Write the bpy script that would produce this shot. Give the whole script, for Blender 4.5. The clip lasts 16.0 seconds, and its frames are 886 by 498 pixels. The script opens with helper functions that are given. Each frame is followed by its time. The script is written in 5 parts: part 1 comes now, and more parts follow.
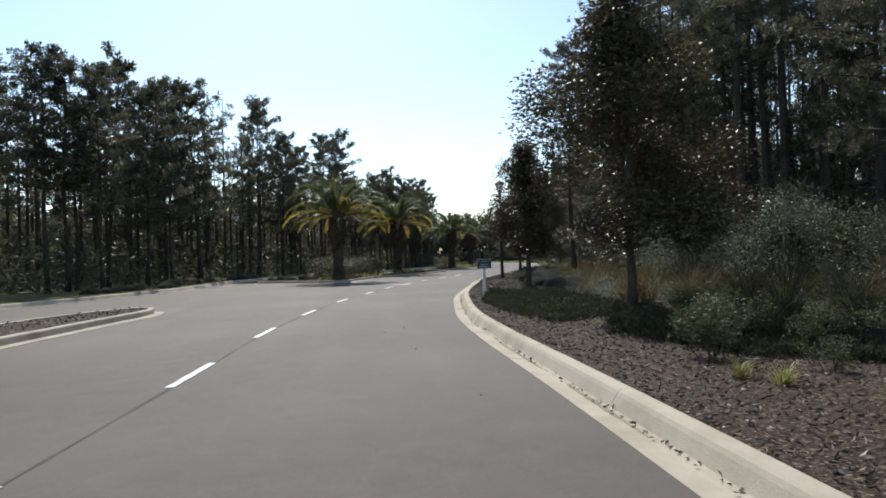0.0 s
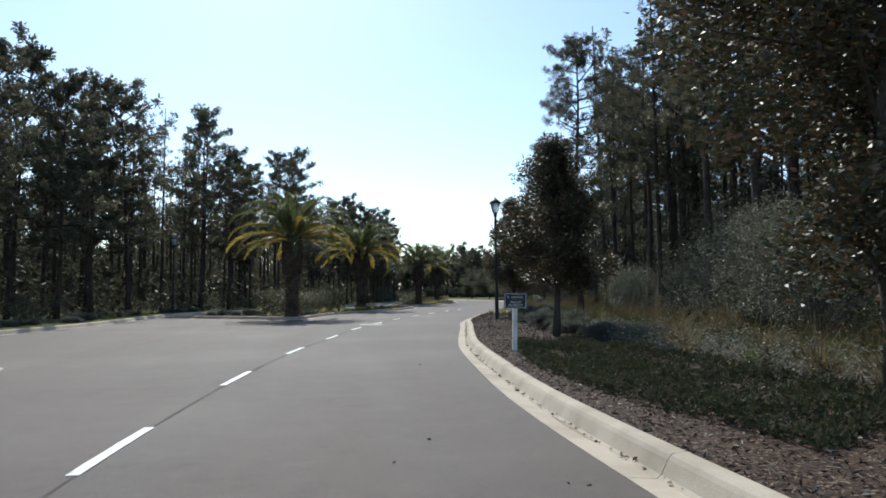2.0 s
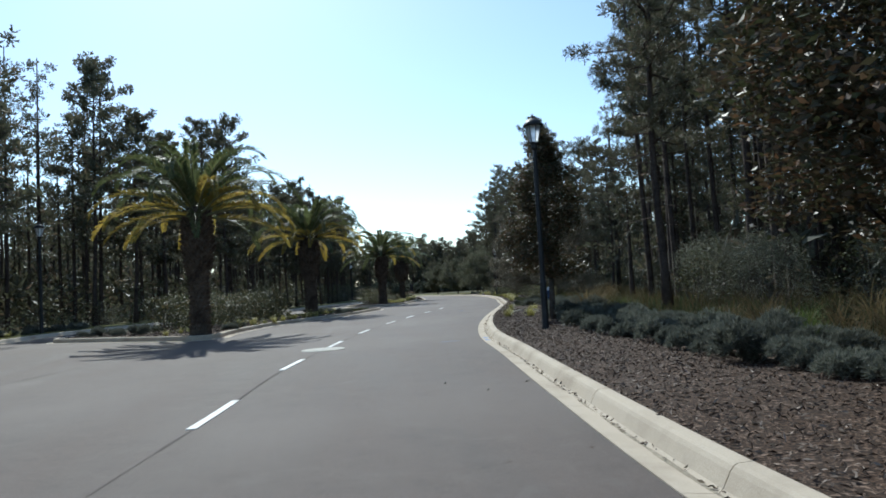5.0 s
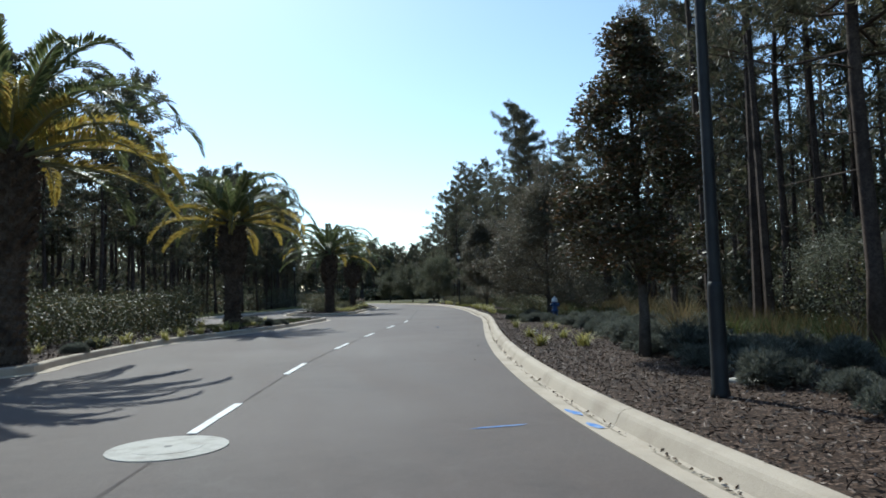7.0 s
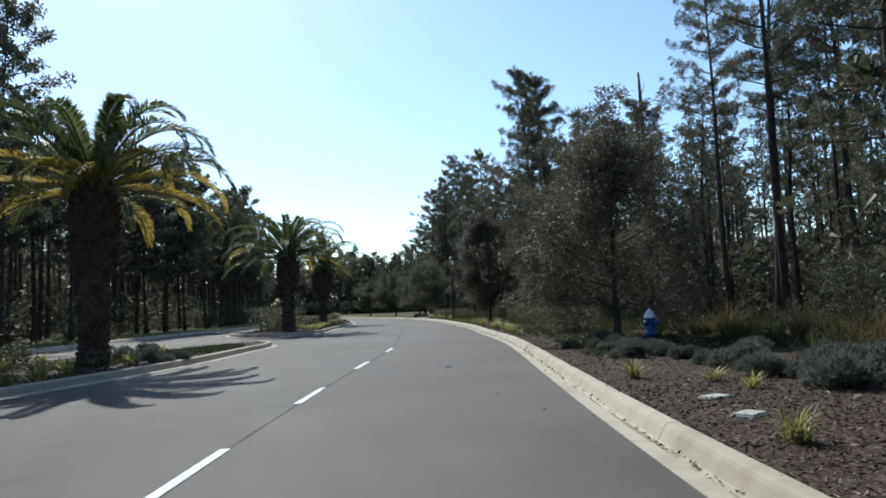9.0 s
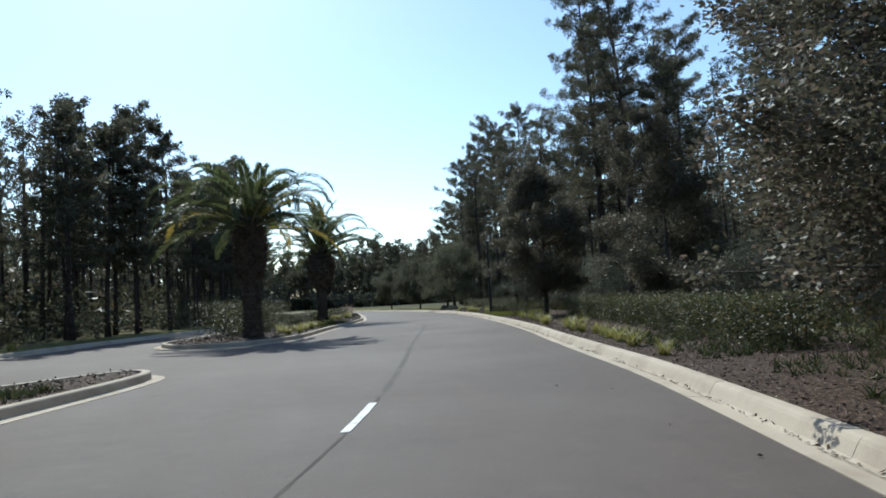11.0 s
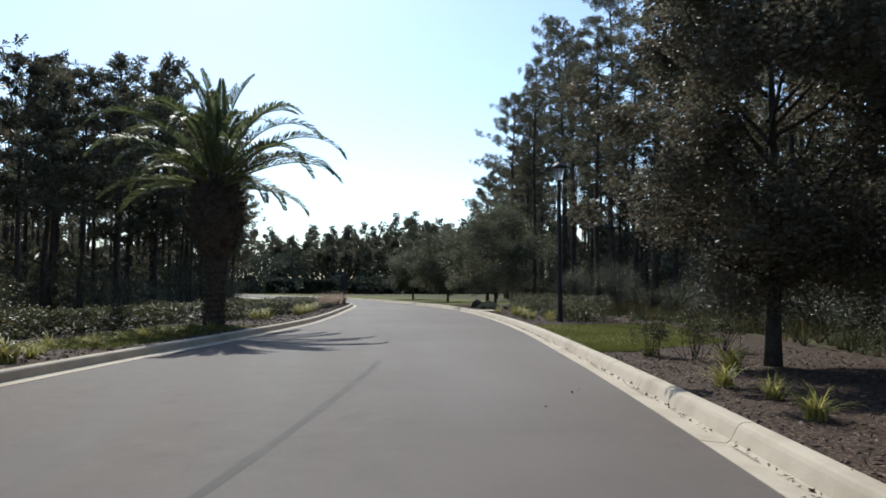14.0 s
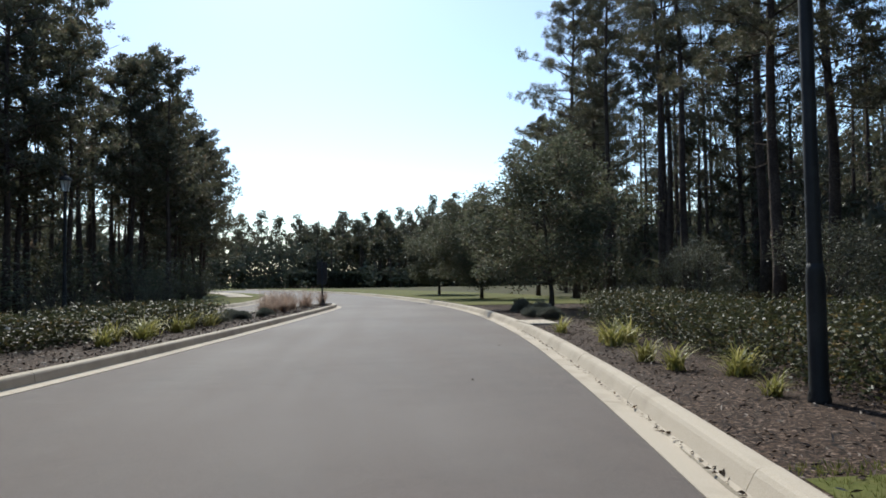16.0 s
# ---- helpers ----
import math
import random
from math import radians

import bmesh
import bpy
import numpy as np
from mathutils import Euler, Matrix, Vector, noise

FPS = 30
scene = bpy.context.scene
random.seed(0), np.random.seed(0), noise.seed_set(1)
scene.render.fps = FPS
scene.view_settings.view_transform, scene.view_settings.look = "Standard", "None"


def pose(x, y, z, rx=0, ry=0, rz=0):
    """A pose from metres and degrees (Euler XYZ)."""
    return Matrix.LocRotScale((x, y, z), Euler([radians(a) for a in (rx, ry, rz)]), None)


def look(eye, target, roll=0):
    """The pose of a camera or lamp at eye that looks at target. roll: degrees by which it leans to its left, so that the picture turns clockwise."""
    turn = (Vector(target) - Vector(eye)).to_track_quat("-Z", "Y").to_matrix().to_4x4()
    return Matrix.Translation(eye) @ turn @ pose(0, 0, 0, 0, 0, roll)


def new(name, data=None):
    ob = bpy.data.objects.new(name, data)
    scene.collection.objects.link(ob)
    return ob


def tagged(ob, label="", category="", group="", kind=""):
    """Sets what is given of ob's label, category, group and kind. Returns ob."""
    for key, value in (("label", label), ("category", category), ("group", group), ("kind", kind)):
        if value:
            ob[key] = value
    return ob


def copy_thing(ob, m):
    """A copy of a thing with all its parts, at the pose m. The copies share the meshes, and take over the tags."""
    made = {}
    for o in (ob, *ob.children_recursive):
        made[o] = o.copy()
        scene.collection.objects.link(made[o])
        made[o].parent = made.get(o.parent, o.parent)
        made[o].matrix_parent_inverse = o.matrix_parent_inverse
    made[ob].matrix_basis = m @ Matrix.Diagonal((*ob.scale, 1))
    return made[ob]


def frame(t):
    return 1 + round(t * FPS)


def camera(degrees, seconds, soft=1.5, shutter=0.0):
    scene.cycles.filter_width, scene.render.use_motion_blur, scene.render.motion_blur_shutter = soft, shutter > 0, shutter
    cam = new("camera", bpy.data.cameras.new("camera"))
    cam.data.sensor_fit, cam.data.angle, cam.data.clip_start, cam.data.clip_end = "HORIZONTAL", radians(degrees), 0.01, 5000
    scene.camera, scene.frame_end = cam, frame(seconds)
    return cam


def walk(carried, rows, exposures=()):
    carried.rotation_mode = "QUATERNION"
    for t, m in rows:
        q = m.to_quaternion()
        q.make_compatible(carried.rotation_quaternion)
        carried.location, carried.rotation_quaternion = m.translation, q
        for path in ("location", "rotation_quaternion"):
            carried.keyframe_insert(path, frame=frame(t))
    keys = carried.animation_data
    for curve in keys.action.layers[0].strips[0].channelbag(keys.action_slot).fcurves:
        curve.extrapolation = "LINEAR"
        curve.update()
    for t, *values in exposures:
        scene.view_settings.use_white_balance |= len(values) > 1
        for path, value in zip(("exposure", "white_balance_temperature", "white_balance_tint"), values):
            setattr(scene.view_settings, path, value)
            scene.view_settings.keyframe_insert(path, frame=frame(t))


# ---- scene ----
from mathutils.geometry import tessellate_polygon

cam = camera(65.0, 16.0, soft=1.75)
PATH = [
    (0, (-1.083, 2.360, 1.263), (-0.967, 4.356, 1.292), -1.90),
    (0.5, (-1.244, 4.066, 1.254), (-1.107, 6.061, 1.303), -1.26),
    (1, (-1.434, 5.778, 1.243), (-1.341, 7.774, 1.329), -1.05),
    (1.5, (-1.567, 7.635, 1.239), (-1.321, 9.619, 1.306), -0.96),
    (2, (-1.687, 9.419, 1.240), (-1.447, 11.401, 1.369), -0.67),
    (2.5, (-1.773, 11.340, 1.250), (-1.459, 13.312, 1.373), -0.59),
    (3, (-1.827, 13.378, 1.250), (-1.463, 15.340, 1.388), -0.80),
    (3.5, (-1.767, 15.470, 1.246), (-1.347, 17.422, 1.357), -0.55),
    (4, (-1.664, 17.658, 1.243), (-1.254, 19.612, 1.362), -1.15),
    (4.5, (-1.622, 19.900, 1.249), (-1.239, 21.861, 1.334), -2.12),
    (5, (-1.339, 22.204, 1.250), (-0.970, 24.167, 1.362), -3.21),
    (5.2, (-1.233, 23.167, 1.247), (-0.860, 25.129, 1.355), -3.31),
    (7.3, (-0.181, 33.664, 1.245), (0.343, 35.606, 1.378), -1.52),
    (7.5, (0.024, 34.846, 1.268), (0.527, 36.793, 1.400), -2.09),
    (8, (0.575, 37.784, 1.258), (1.065, 39.733, 1.404), -2.88),
    (8.5, (1.247, 40.723, 1.249), (1.799, 42.656, 1.406), -2.54),
    (9, (2.000, 43.844, 1.258), (2.568, 45.772, 1.423), -2.07),
    (9.5, (2.706, 46.925, 1.243), (3.276, 48.853, 1.406), -2.17),
    (10, (3.525, 50.125, 1.237), (4.027, 52.068, 1.391), -2.43),
    (10.2, (3.895, 51.433, 1.246), (4.379, 53.381, 1.394), -3.48),
    (12.3, (7.989, 65.908, 1.253), (8.464, 67.868, 1.388), -1.65),
    (12.5, (8.424, 67.358, 1.255), (8.872, 69.322, 1.405), -1.03),
    (13, (9.453, 71.066, 1.259), (9.900, 73.029, 1.424), -0.46),
    (13.5, (10.572, 74.932, 1.254), (10.938, 76.910, 1.385), 0.15),
    (14, (11.735, 78.845, 1.245), (12.082, 80.826, 1.358), 0.12),
    (14.5, (12.820, 82.792, 1.236), (13.137, 84.778, 1.339), -0.61),
    (15, (13.855, 86.778, 1.236), (14.123, 88.769, 1.337), -0.22),
    (15.5, (14.825, 90.881, 1.242), (15.076, 92.874, 1.319), -0.60),
    (16, (15.645, 95.032, 1.247), (15.849, 97.027, 1.335), -0.77),
]
walk(cam, [(t, look(eye, target, roll)) for t, eye, target, roll in PATH], exposures=[(0.0, 0.16, 6400, 5), (3.0, 0.17, 6000, 3), (4.2, 0.14, 5900, 1), (10.2, 0.16, 5950, 1),
      (12.5, 0.22, 6000, 3), (14.0, 0.22, 6200, 5), (16.0, 0.19, 6250, 5)])

# ---------------------------------------------------------------- light
SUN_AZ, SUN_EL = 9.0, 45.0          # degrees left of +y, degrees above the horizon
sun_dir = Vector((-math.sin(radians(SUN_AZ)) * math.cos(radians(SUN_EL)),
                  math.cos(radians(SUN_AZ)) * math.cos(radians(SUN_EL)), math.sin(radians(SUN_EL))))
sun = new("sun", bpy.data.lights.new("sun", "SUN"))
sun.data.energy, sun.data.angle, sun.data.color = 4.6, radians(0.53), (1.0, 0.95, 0.87)
sun.matrix_world = look(sun_dir * 100, (0, 0, 0))
world = bpy.data.worlds.new("sky")
scene.world = world
world.use_nodes = True
sky = world.node_tree.nodes.new("ShaderNodeTexSky")
sky.sky_type, sky.sun_disc = "NISHITA", False
sky.sun_elevation, sky.sun_rotation = radians(SUN_EL), radians(-SUN_AZ)
sky.air_density, sky.dust_density, sky.ozone_density = 1.0, 0.5, 1.5
world.node_tree.links.new(sky.outputs[0], world.node_tree.nodes["Background"].inputs[0])
world.node_tree.nodes["Background"].inputs[1].default_value = 0.16


# ---------------------------------------------------------------- materials
def nodes_of(name):
    m = bpy.data.materials.new(name)
    m.use_nodes = True
    nt = m.node_tree
    return m, nt, nt.nodes["Principled BSDF"], nt.nodes["Material Output"]


def node(nt, kind, **kw):
    n = nt.nodes.new(kind)
    for k, v in kw.items():
        n.inputs[k].default_value = v
    return n


def mix_rgb(nt, fac, a, b):
    n = nt.nodes.new("ShaderNodeMix")
    n.data_type = "RGBA"
    for sock, v in ((0, fac), (6, a), (7, b)):
        if hasattr(v, "links"):
            nt.links.new(v, n.inputs[sock])
        else:
            n.inputs[sock].default_value = v if sock == 0 else (*v, 1)
    return n.outputs[2]


def ramp(nt, fac, lo, hi):
    n = nt.nodes.new("ShaderNodeMapRange")
    nt.links.new(fac, n.inputs[0])
    n.inputs[1].default_value, n.inputs[2].default_value = lo, hi
    return n.outputs[0]


def noise_of(nt, scale, detail=4.0, rough=0.6, coord=None):
    n = node(nt, "ShaderNodeTexNoise", Scale=scale, Detail=detail, Roughness=rough)
    if coord is None:
        coord = nt.nodes.new("ShaderNodeTexCoord").outputs["Object"]
    nt.links.new(coord, n.inputs["Vector"])
    return n.outputs["Fac"]


def surface(name, base, grain, wear, grain_scale=60.0, wear_scale=1.2, rough=0.8, bump=0.3, spec=0.3, metal=0.0, wear_lo=0.45, wear_hi=0.7):
    """A solid surface: base colour, fine grain, large stains, relief."""
    m, nt, bsdf, out = nodes_of(name)
    pos = nt.nodes.new("ShaderNodeNewGeometry").outputs["Position"]
    fine = noise_of(nt, grain_scale, 3.0, 0.7, pos)
    big = noise_of(nt, wear_scale, 5.0, 0.6, pos)
    c = mix_rgb(nt, ramp(nt, fine, 0.35, 0.65), base, grain)
    c = mix_rgb(nt, ramp(nt, big, wear_lo, wear_hi), c, wear)
    nt.links.new(c, bsdf.inputs["Base Color"])
    bsdf.inputs["Roughness"].default_value = rough
    bsdf.inputs["Metallic"].default_value = metal
    bsdf.inputs["Specular IOR Level"].default_value = spec
    if bump:
        b = node(nt, "ShaderNodeBump", Strength=bump, Distance=0.01)
        nt.links.new(fine, b.inputs["Height"])
        nt.links.new(b.outputs[0], bsdf.inputs["Normal"])
    return m


def leafy(name, a, b, c, rough=0.5, spec=0.4, glow=0.3):
    """Leaves: three colours that vary leaf by leaf and plant by plant, with light through the blade."""
    m, nt, bsdf, out = nodes_of(name)
    isl = nt.nodes.new("ShaderNodeNewGeometry").outputs["Random Per Island"]
    ran = nt.nodes.new("ShaderNodeObjectInfo").outputs["Random"]
    col = mix_rgb(nt, isl, a, b)
    col = mix_rgb(nt, ramp(nt, isl, 0.8, 1.0), col, c)
    hsv = node(nt, "ShaderNodeHueSaturation")
    nt.links.new(col, hsv.inputs["Color"])
    val = nt.nodes.new("ShaderNodeMapRange")
    val.inputs[3].default_value, val.inputs[4].default_value = 0.75, 1.25
    nt.links.new(ran, val.inputs[0])
    nt.links.new(val.outputs[0], hsv.inputs["Value"])
    nt.links.new(hsv.outputs[0], bsdf.inputs["Base Color"])
    bsdf.inputs["Roughness"].default_value = rough
    bsdf.inputs["Specular IOR Level"].default_value = spec
    tr = nt.nodes.new("ShaderNodeBsdfTranslucent")
    nt.links.new(hsv.outputs[0], tr.inputs[0])
    mx = nt.nodes.new("ShaderNodeMixShader")
    mx.inputs[0].default_value = glow
    nt.links.new(bsdf.outputs[0], mx.inputs[1])
    nt.links.new(tr.outputs[0], mx.inputs[2])
    nt.links.new(mx.outputs[0], out.inputs[0])
    return m


def asphalt_mat():
    """Worn asphalt: pale aggregate specks, long streaks along the lanes, broad patches."""
    m, nt, bsdf, out = nodes_of("asphalt")
    pos = nt.nodes.new("ShaderNodeNewGeometry").outputs["Position"]
    stretch = nt.nodes.new("ShaderNodeMapping")
    stretch.inputs["Scale"].default_value = (1.0, 0.12, 1.0)
    stretch.inputs["Rotation"].default_value = (0, 0, radians(8))
    nt.links.new(pos, stretch.inputs["Vector"])
    speck = noise_of(nt, 130.0, 2.0, 0.8, pos)
    grit = noise_of(nt, 22.0, 4.0, 0.7, pos)
    streak = noise_of(nt, 1.1, 4.0, 0.6, stretch.outputs[0])
    patch = noise_of(nt, 0.16, 3.0, 0.5, pos)
    col = mix_rgb(nt, ramp(nt, speck, 0.42, 0.72), (0.07, 0.054, 0.048), (0.222, 0.174, 0.152))
    col = mix_rgb(nt, ramp(nt, grit, 0.35, 0.7), col, (0.094, 0.073, 0.063))
    dark = mix_rgb(nt, 0.35, col, (0.03, 0.028, 0.027))
    pale = mix_rgb(nt, 0.3, col, (0.137, 0.122, 0.11))
    mottle = noise_of(nt, 2.6, 5.0, 0.7, pos)
    col = mix_rgb(nt, ramp(nt, streak, 0.35, 0.68), dark, col)
    col = mix_rgb(nt, ramp(nt, mottle, 0.52, 0.7), col, mix_rgb(nt, 0.3, col, (0.035, 0.033, 0.032)))
    col = mix_rgb(nt, ramp(nt, mottle, 0.46, 0.3), col, mix_rgb(nt, 0.22, col, (0.158, 0.142, 0.13)))
    col = mix_rgb(nt, ramp(nt, patch, 0.45, 0.65), col, pale)
    nt.links.new(col, bsdf.inputs["Base Color"])
    rough = nt.nodes.new("ShaderNodeMapRange")
    rough.inputs[3].default_value, rough.inputs[4].default_value = 0.68, 0.88
    nt.links.new(streak, rough.inputs[0])
    nt.links.new(rough.outputs[0], bsdf.inputs["Roughness"])
    bsdf.inputs["Specular IOR Level"].default_value = 0.3
    bump = node(nt, "ShaderNodeBump", Strength=0.5, Distance=0.008)
    nt.links.new(speck, bump.inputs["Height"])
    nt.links.new(bump.outputs[0], bsdf.inputs["Normal"])
    return m


ASPHALT = asphalt_mat()
TAR = surface("tar", (0.066, 0.056, 0.051), (0.085, 0.073, 0.066), (0.105, 0.088, 0.079), 60, 2.0, 0.9, 0.5, 0.15)
SILT = surface("silt", (0.22, 0.185, 0.14), (0.3, 0.26, 0.2), (0.36, 0.32, 0.255), 70, 6.0, 0.95, 0.8, 0.1)
SMUDGE = surface("sealed_seam", (0.07, 0.062, 0.057), (0.086, 0.077, 0.07), (0.105, 0.093, 0.084), 70, 1.0, 0.83, 0.5, 0.25)
PAINT = surface("road_paint", (0.62, 0.62, 0.6), (0.72, 0.72, 0.7), (0.42, 0.41, 0.4), 70, 3.0, 0.6, 0.3)
CONCRETE = surface("concrete", (0.43, 0.365, 0.285), (0.48, 0.415, 0.33), (0.33, 0.275, 0.21), 80, 1.1, 0.9, 0.4)


def mulch_mat():
    """Shredded bark: two layers of stretched splinters, dark between, a few pale faces."""
    m, nt, bsdf, out = nodes_of("mulch")
    pos = nt.nodes.new("ShaderNodeNewGeometry").outputs["Position"]
    cols, heights = [], []
    for turn, sx, sy in ((35, 22, 60), (-50, 55, 24)):
        mp = nt.nodes.new("ShaderNodeMapping")
        mp.inputs["Rotation"].default_value = (0, 0, radians(turn))
        mp.inputs["Scale"].default_value = (sx, sy, 30)
        wob = node(nt, "ShaderNodeTexNoise", Scale=7.0, Detail=2.0)
        nt.links.new(pos, wob.inputs["Vector"])
        add = nt.nodes.new("ShaderNodeMix")
        add.data_type, add.blend_type = "RGBA", "ADD"
        add.inputs[0].default_value = 0.12
        nt.links.new(pos, add.inputs[6])
        nt.links.new(wob.outputs["Color"], add.inputs[7])
        nt.links.new(add.outputs[2], mp.inputs["Vector"])
        v = node(nt, "ShaderNodeTexVoronoi", Scale=1.0, Randomness=1.0)
        nt.links.new(mp.outputs[0], v.inputs["Vector"])
        sep = nt.nodes.new("ShaderNodeSeparateColor")
        nt.links.new(v.outputs["Color"], sep.inputs[0])
        c = mix_rgb(nt, sep.outputs[0], (0.021, 0.013, 0.0085), (0.1, 0.062, 0.042))
        c = mix_rgb(nt, ramp(nt, sep.outputs[1], 0.78, 0.97), c, (0.24, 0.17, 0.13))
        cols.append(mix_rgb(nt, ramp(nt, v.outputs["Distance"], 0.45, 0.75), c, (0.008, 0.006, 0.005)))
        heights.append(sep.outputs[0])
    big = noise_of(nt, 1.3, 4.0, 0.6, pos)
    col = mix_rgb(nt, ramp(nt, noise_of(nt, 16.0, 2.0, 0.5, pos), 0.48, 0.52), cols[0], cols[1])
    col = mix_rgb(nt, ramp(nt, big, 0.5, 0.75), col, mix_rgb(nt, 0.35, col, (0.075, 0.055, 0.043)))
    nt.links.new(col, bsdf.inputs["Base Color"])
    bsdf.inputs["Roughness"].default_value = 0.9
    bsdf.inputs["Specular IOR Level"].default_value = 0.15
    bump = node(nt, "ShaderNodeBump", Strength=1.0, Distance=0.03)
    nt.links.new(heights[0], bump.inputs["Height"])
    nt.links.new(bump.outputs[0], bsdf.inputs["Normal"])
    return m


MULCH = mulch_mat()
CHIP = leafy("bark_chip", (0.026, 0.017, 0.012), (0.105, 0.066, 0.047), (0.3, 0.25, 0.21), 0.65, 0.3, 0.0)
SCRUB = surface("scrub_ground", (0.10, 0.085, 0.04), (0.16, 0.13, 0.07), (0.075, 0.09, 0.03), 9, 0.25, 0.95, 1.0, 0.1)
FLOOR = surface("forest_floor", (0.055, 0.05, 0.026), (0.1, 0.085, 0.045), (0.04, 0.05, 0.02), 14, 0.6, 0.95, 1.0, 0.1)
LAWN = surface("lawn", (0.08, 0.09, 0.024), (0.12, 0.122, 0.038), (0.14, 0.122, 0.05), 30, 1.2, 0.95, 0.8, 0.1)
FIELD = surface("field", (0.12, 0.14, 0.045), (0.17, 0.17, 0.07), (0.2, 0.17, 0.09), 3, 0.05, 0.95, 0.5, 0.1)
BARK = surface("pine_bark", (0.055, 0.042, 0.035), (0.105, 0.08, 0.066), (0.04, 0.031, 0.027), 22, 3.0, 0.95, 1.0, 0.1)
PALMBARK = surface("palm_bark", (0.075, 0.056, 0.042), (0.135, 0.105, 0.08), (0.045, 0.034, 0.027), 18, 3.0, 0.95, 1.0, 0.1)
GREYBARK = surface("grey_bark", (0.07, 0.06, 0.05), (0.12, 0.105, 0.09), (0.045, 0.04, 0.034), 30, 4.0, 0.95, 0.8, 0.1)
NEEDLE = leafy("pine_needles", (0.07, 0.074, 0.045), (0.122, 0.118, 0.074), (0.19, 0.135, 0.095), 0.5, 0.35, 0.42)
MAGNOLIA = leafy("magnolia_leaf", (0.04, 0.048, 0.022), (0.08, 0.054, 0.032), (0.15, 0.085, 0.045), 0.42, 0.35, 0.28)
OAKLEAF = leafy("oak_leaf", (0.075, 0.085, 0.05), (0.135, 0.14, 0.088), (0.19, 0.145, 0.1), 0.6, 0.35, 0.45)
OAKBROWN = leafy("bronzed_oak_leaf", (0.08, 0.078, 0.05), (0.145, 0.13, 0.092), (0.24, 0.17, 0.13), 0.5, 0.28, 0.34)
LAWNBLADE = leafy("lawn_blade", (0.085, 0.098, 0.024), (0.135, 0.135, 0.037), (0.2, 0.168, 0.065), 0.7, 0.15, 0.4)
# leaf of the far thicket: grey-green with distance haze painted into the colour
HAZYLEAF = leafy("hazy_distant_leaf", (0.06, 0.068, 0.048), (0.09, 0.096, 0.07), (0.115, 0.1, 0.08), 0.85, 0.05, 0.15)
SILVER = leafy("silvery_leaf", (0.1, 0.105, 0.08), (0.17, 0.175, 0.14), (0.24, 0.22, 0.18), 0.6, 0.25, 0.35)
MYRTLE = leafy("myrtle_leaf", (0.075, 0.082, 0.054), (0.135, 0.14, 0.098), (0.2, 0.18, 0.14), 0.5, 0.32, 0.36)
HEDGE = leafy("hedge_leaf", (0.048, 0.056, 0.026), (0.09, 0.095, 0.044), (0.2, 0.14, 0.055), 0.5, 0.3, 0.36)
JUNIPER = leafy("juniper", (0.085, 0.094, 0.075), (0.15, 0.158, 0.13), (0.21, 0.205, 0.17), 0.6, 0.3, 0.4)
FROND = leafy("palm_frond", (0.08, 0.102, 0.042), (0.135, 0.15, 0.062), (0.2, 0.175, 0.078), 0.45, 0.4, 0.5)
OLDFROND = leafy("old_palm_frond", (0.3, 0.25, 0.06), (0.46, 0.34, 0.08), (0.36, 0.24, 0.08), 0.6, 0.3, 0.62)
MIDRIB = surface("palm_midrib", (0.15, 0.155, 0.075), (0.2, 0.195, 0.1), (0.12, 0.115, 0.055), 30, 3.0, 0.55, 0.2, 0.3)
MAT = leafy("creeping_juniper", (0.038, 0.045, 0.024), (0.066, 0.072, 0.038), (0.12, 0.09, 0.055), 0.75, 0.12, 0.25)
BLADE = leafy("striped_blade", (0.17, 0.175, 0.045), (0.38, 0.34, 0.1), (0.55, 0.48, 0.22), 0.5, 0.35, 0.42)
STRAW = leafy("dry_grass", (0.098, 0.076, 0.038), (0.15, 0.112, 0.06), (0.076, 0.076, 0.03), 0.8, 0.1, 0.4)
PLUME = leafy("pinkish_plume", (0.25, 0.18, 0.14), (0.4, 0.3, 0.24), (0.5, 0.42, 0.34), 0.8, 0.1, 0.5)
GRASS = leafy("grass_blade", (0.048, 0.078, 0.018), (0.084, 0.108, 0.030), (0.132, 0.114, 0.048), 0.7, 0.15, 0.4)
WEED = leafy("weed_blade", (0.035, 0.046, 0.02), (0.07, 0.08, 0.036), (0.13, 0.1, 0.055), 0.7, 0.15, 0.35)
GARDEN = leafy("garden_leaf", (0.06, 0.068, 0.03), (0.105, 0.11, 0.05), (0.18, 0.14, 0.075), 0.55, 0.25, 0.36)
DEADLEAF = leafy("dead_leaf", (0.06, 0.045, 0.032), (0.11, 0.075, 0.052), (0.2, 0.15, 0.1), 0.7, 0.2, 0.1)
BLACKMETAL = surface("black_metal", (0.012, 0.012, 0.013), (0.02, 0.02, 0.02), (0.03, 0.03, 0.03), 120, 3, 0.55, 0.15, 0.35)
WHITEPAINT = surface("white_paint", (0.72, 0.72, 0.7), (0.78, 0.78, 0.76), (0.6, 0.59, 0.56), 90, 4, 0.55, 0.1)
NAVY = surface("navy_panel", (0.015, 0.022, 0.045), (0.02, 0.028, 0.055), (0.025, 0.03, 0.05), 90, 3, 0.4, 0.05)
BLUE = surface("blue_paint", (0.035, 0.08, 0.2), (0.045, 0.1, 0.24), (0.025, 0.055, 0.13), 70, 5, 0.5, 0.2)
SPRAY = surface("blue_spray", (0.05, 0.16, 0.45), (0.12, 0.26, 0.55), (0.3, 0.38, 0.5), 60, 9, 0.8, 0.2)
LID = surface("lid_concrete", (0.4, 0.385, 0.34), (0.47, 0.45, 0.4), (0.3, 0.28, 0.24), 60, 5, 0.8, 0.3)


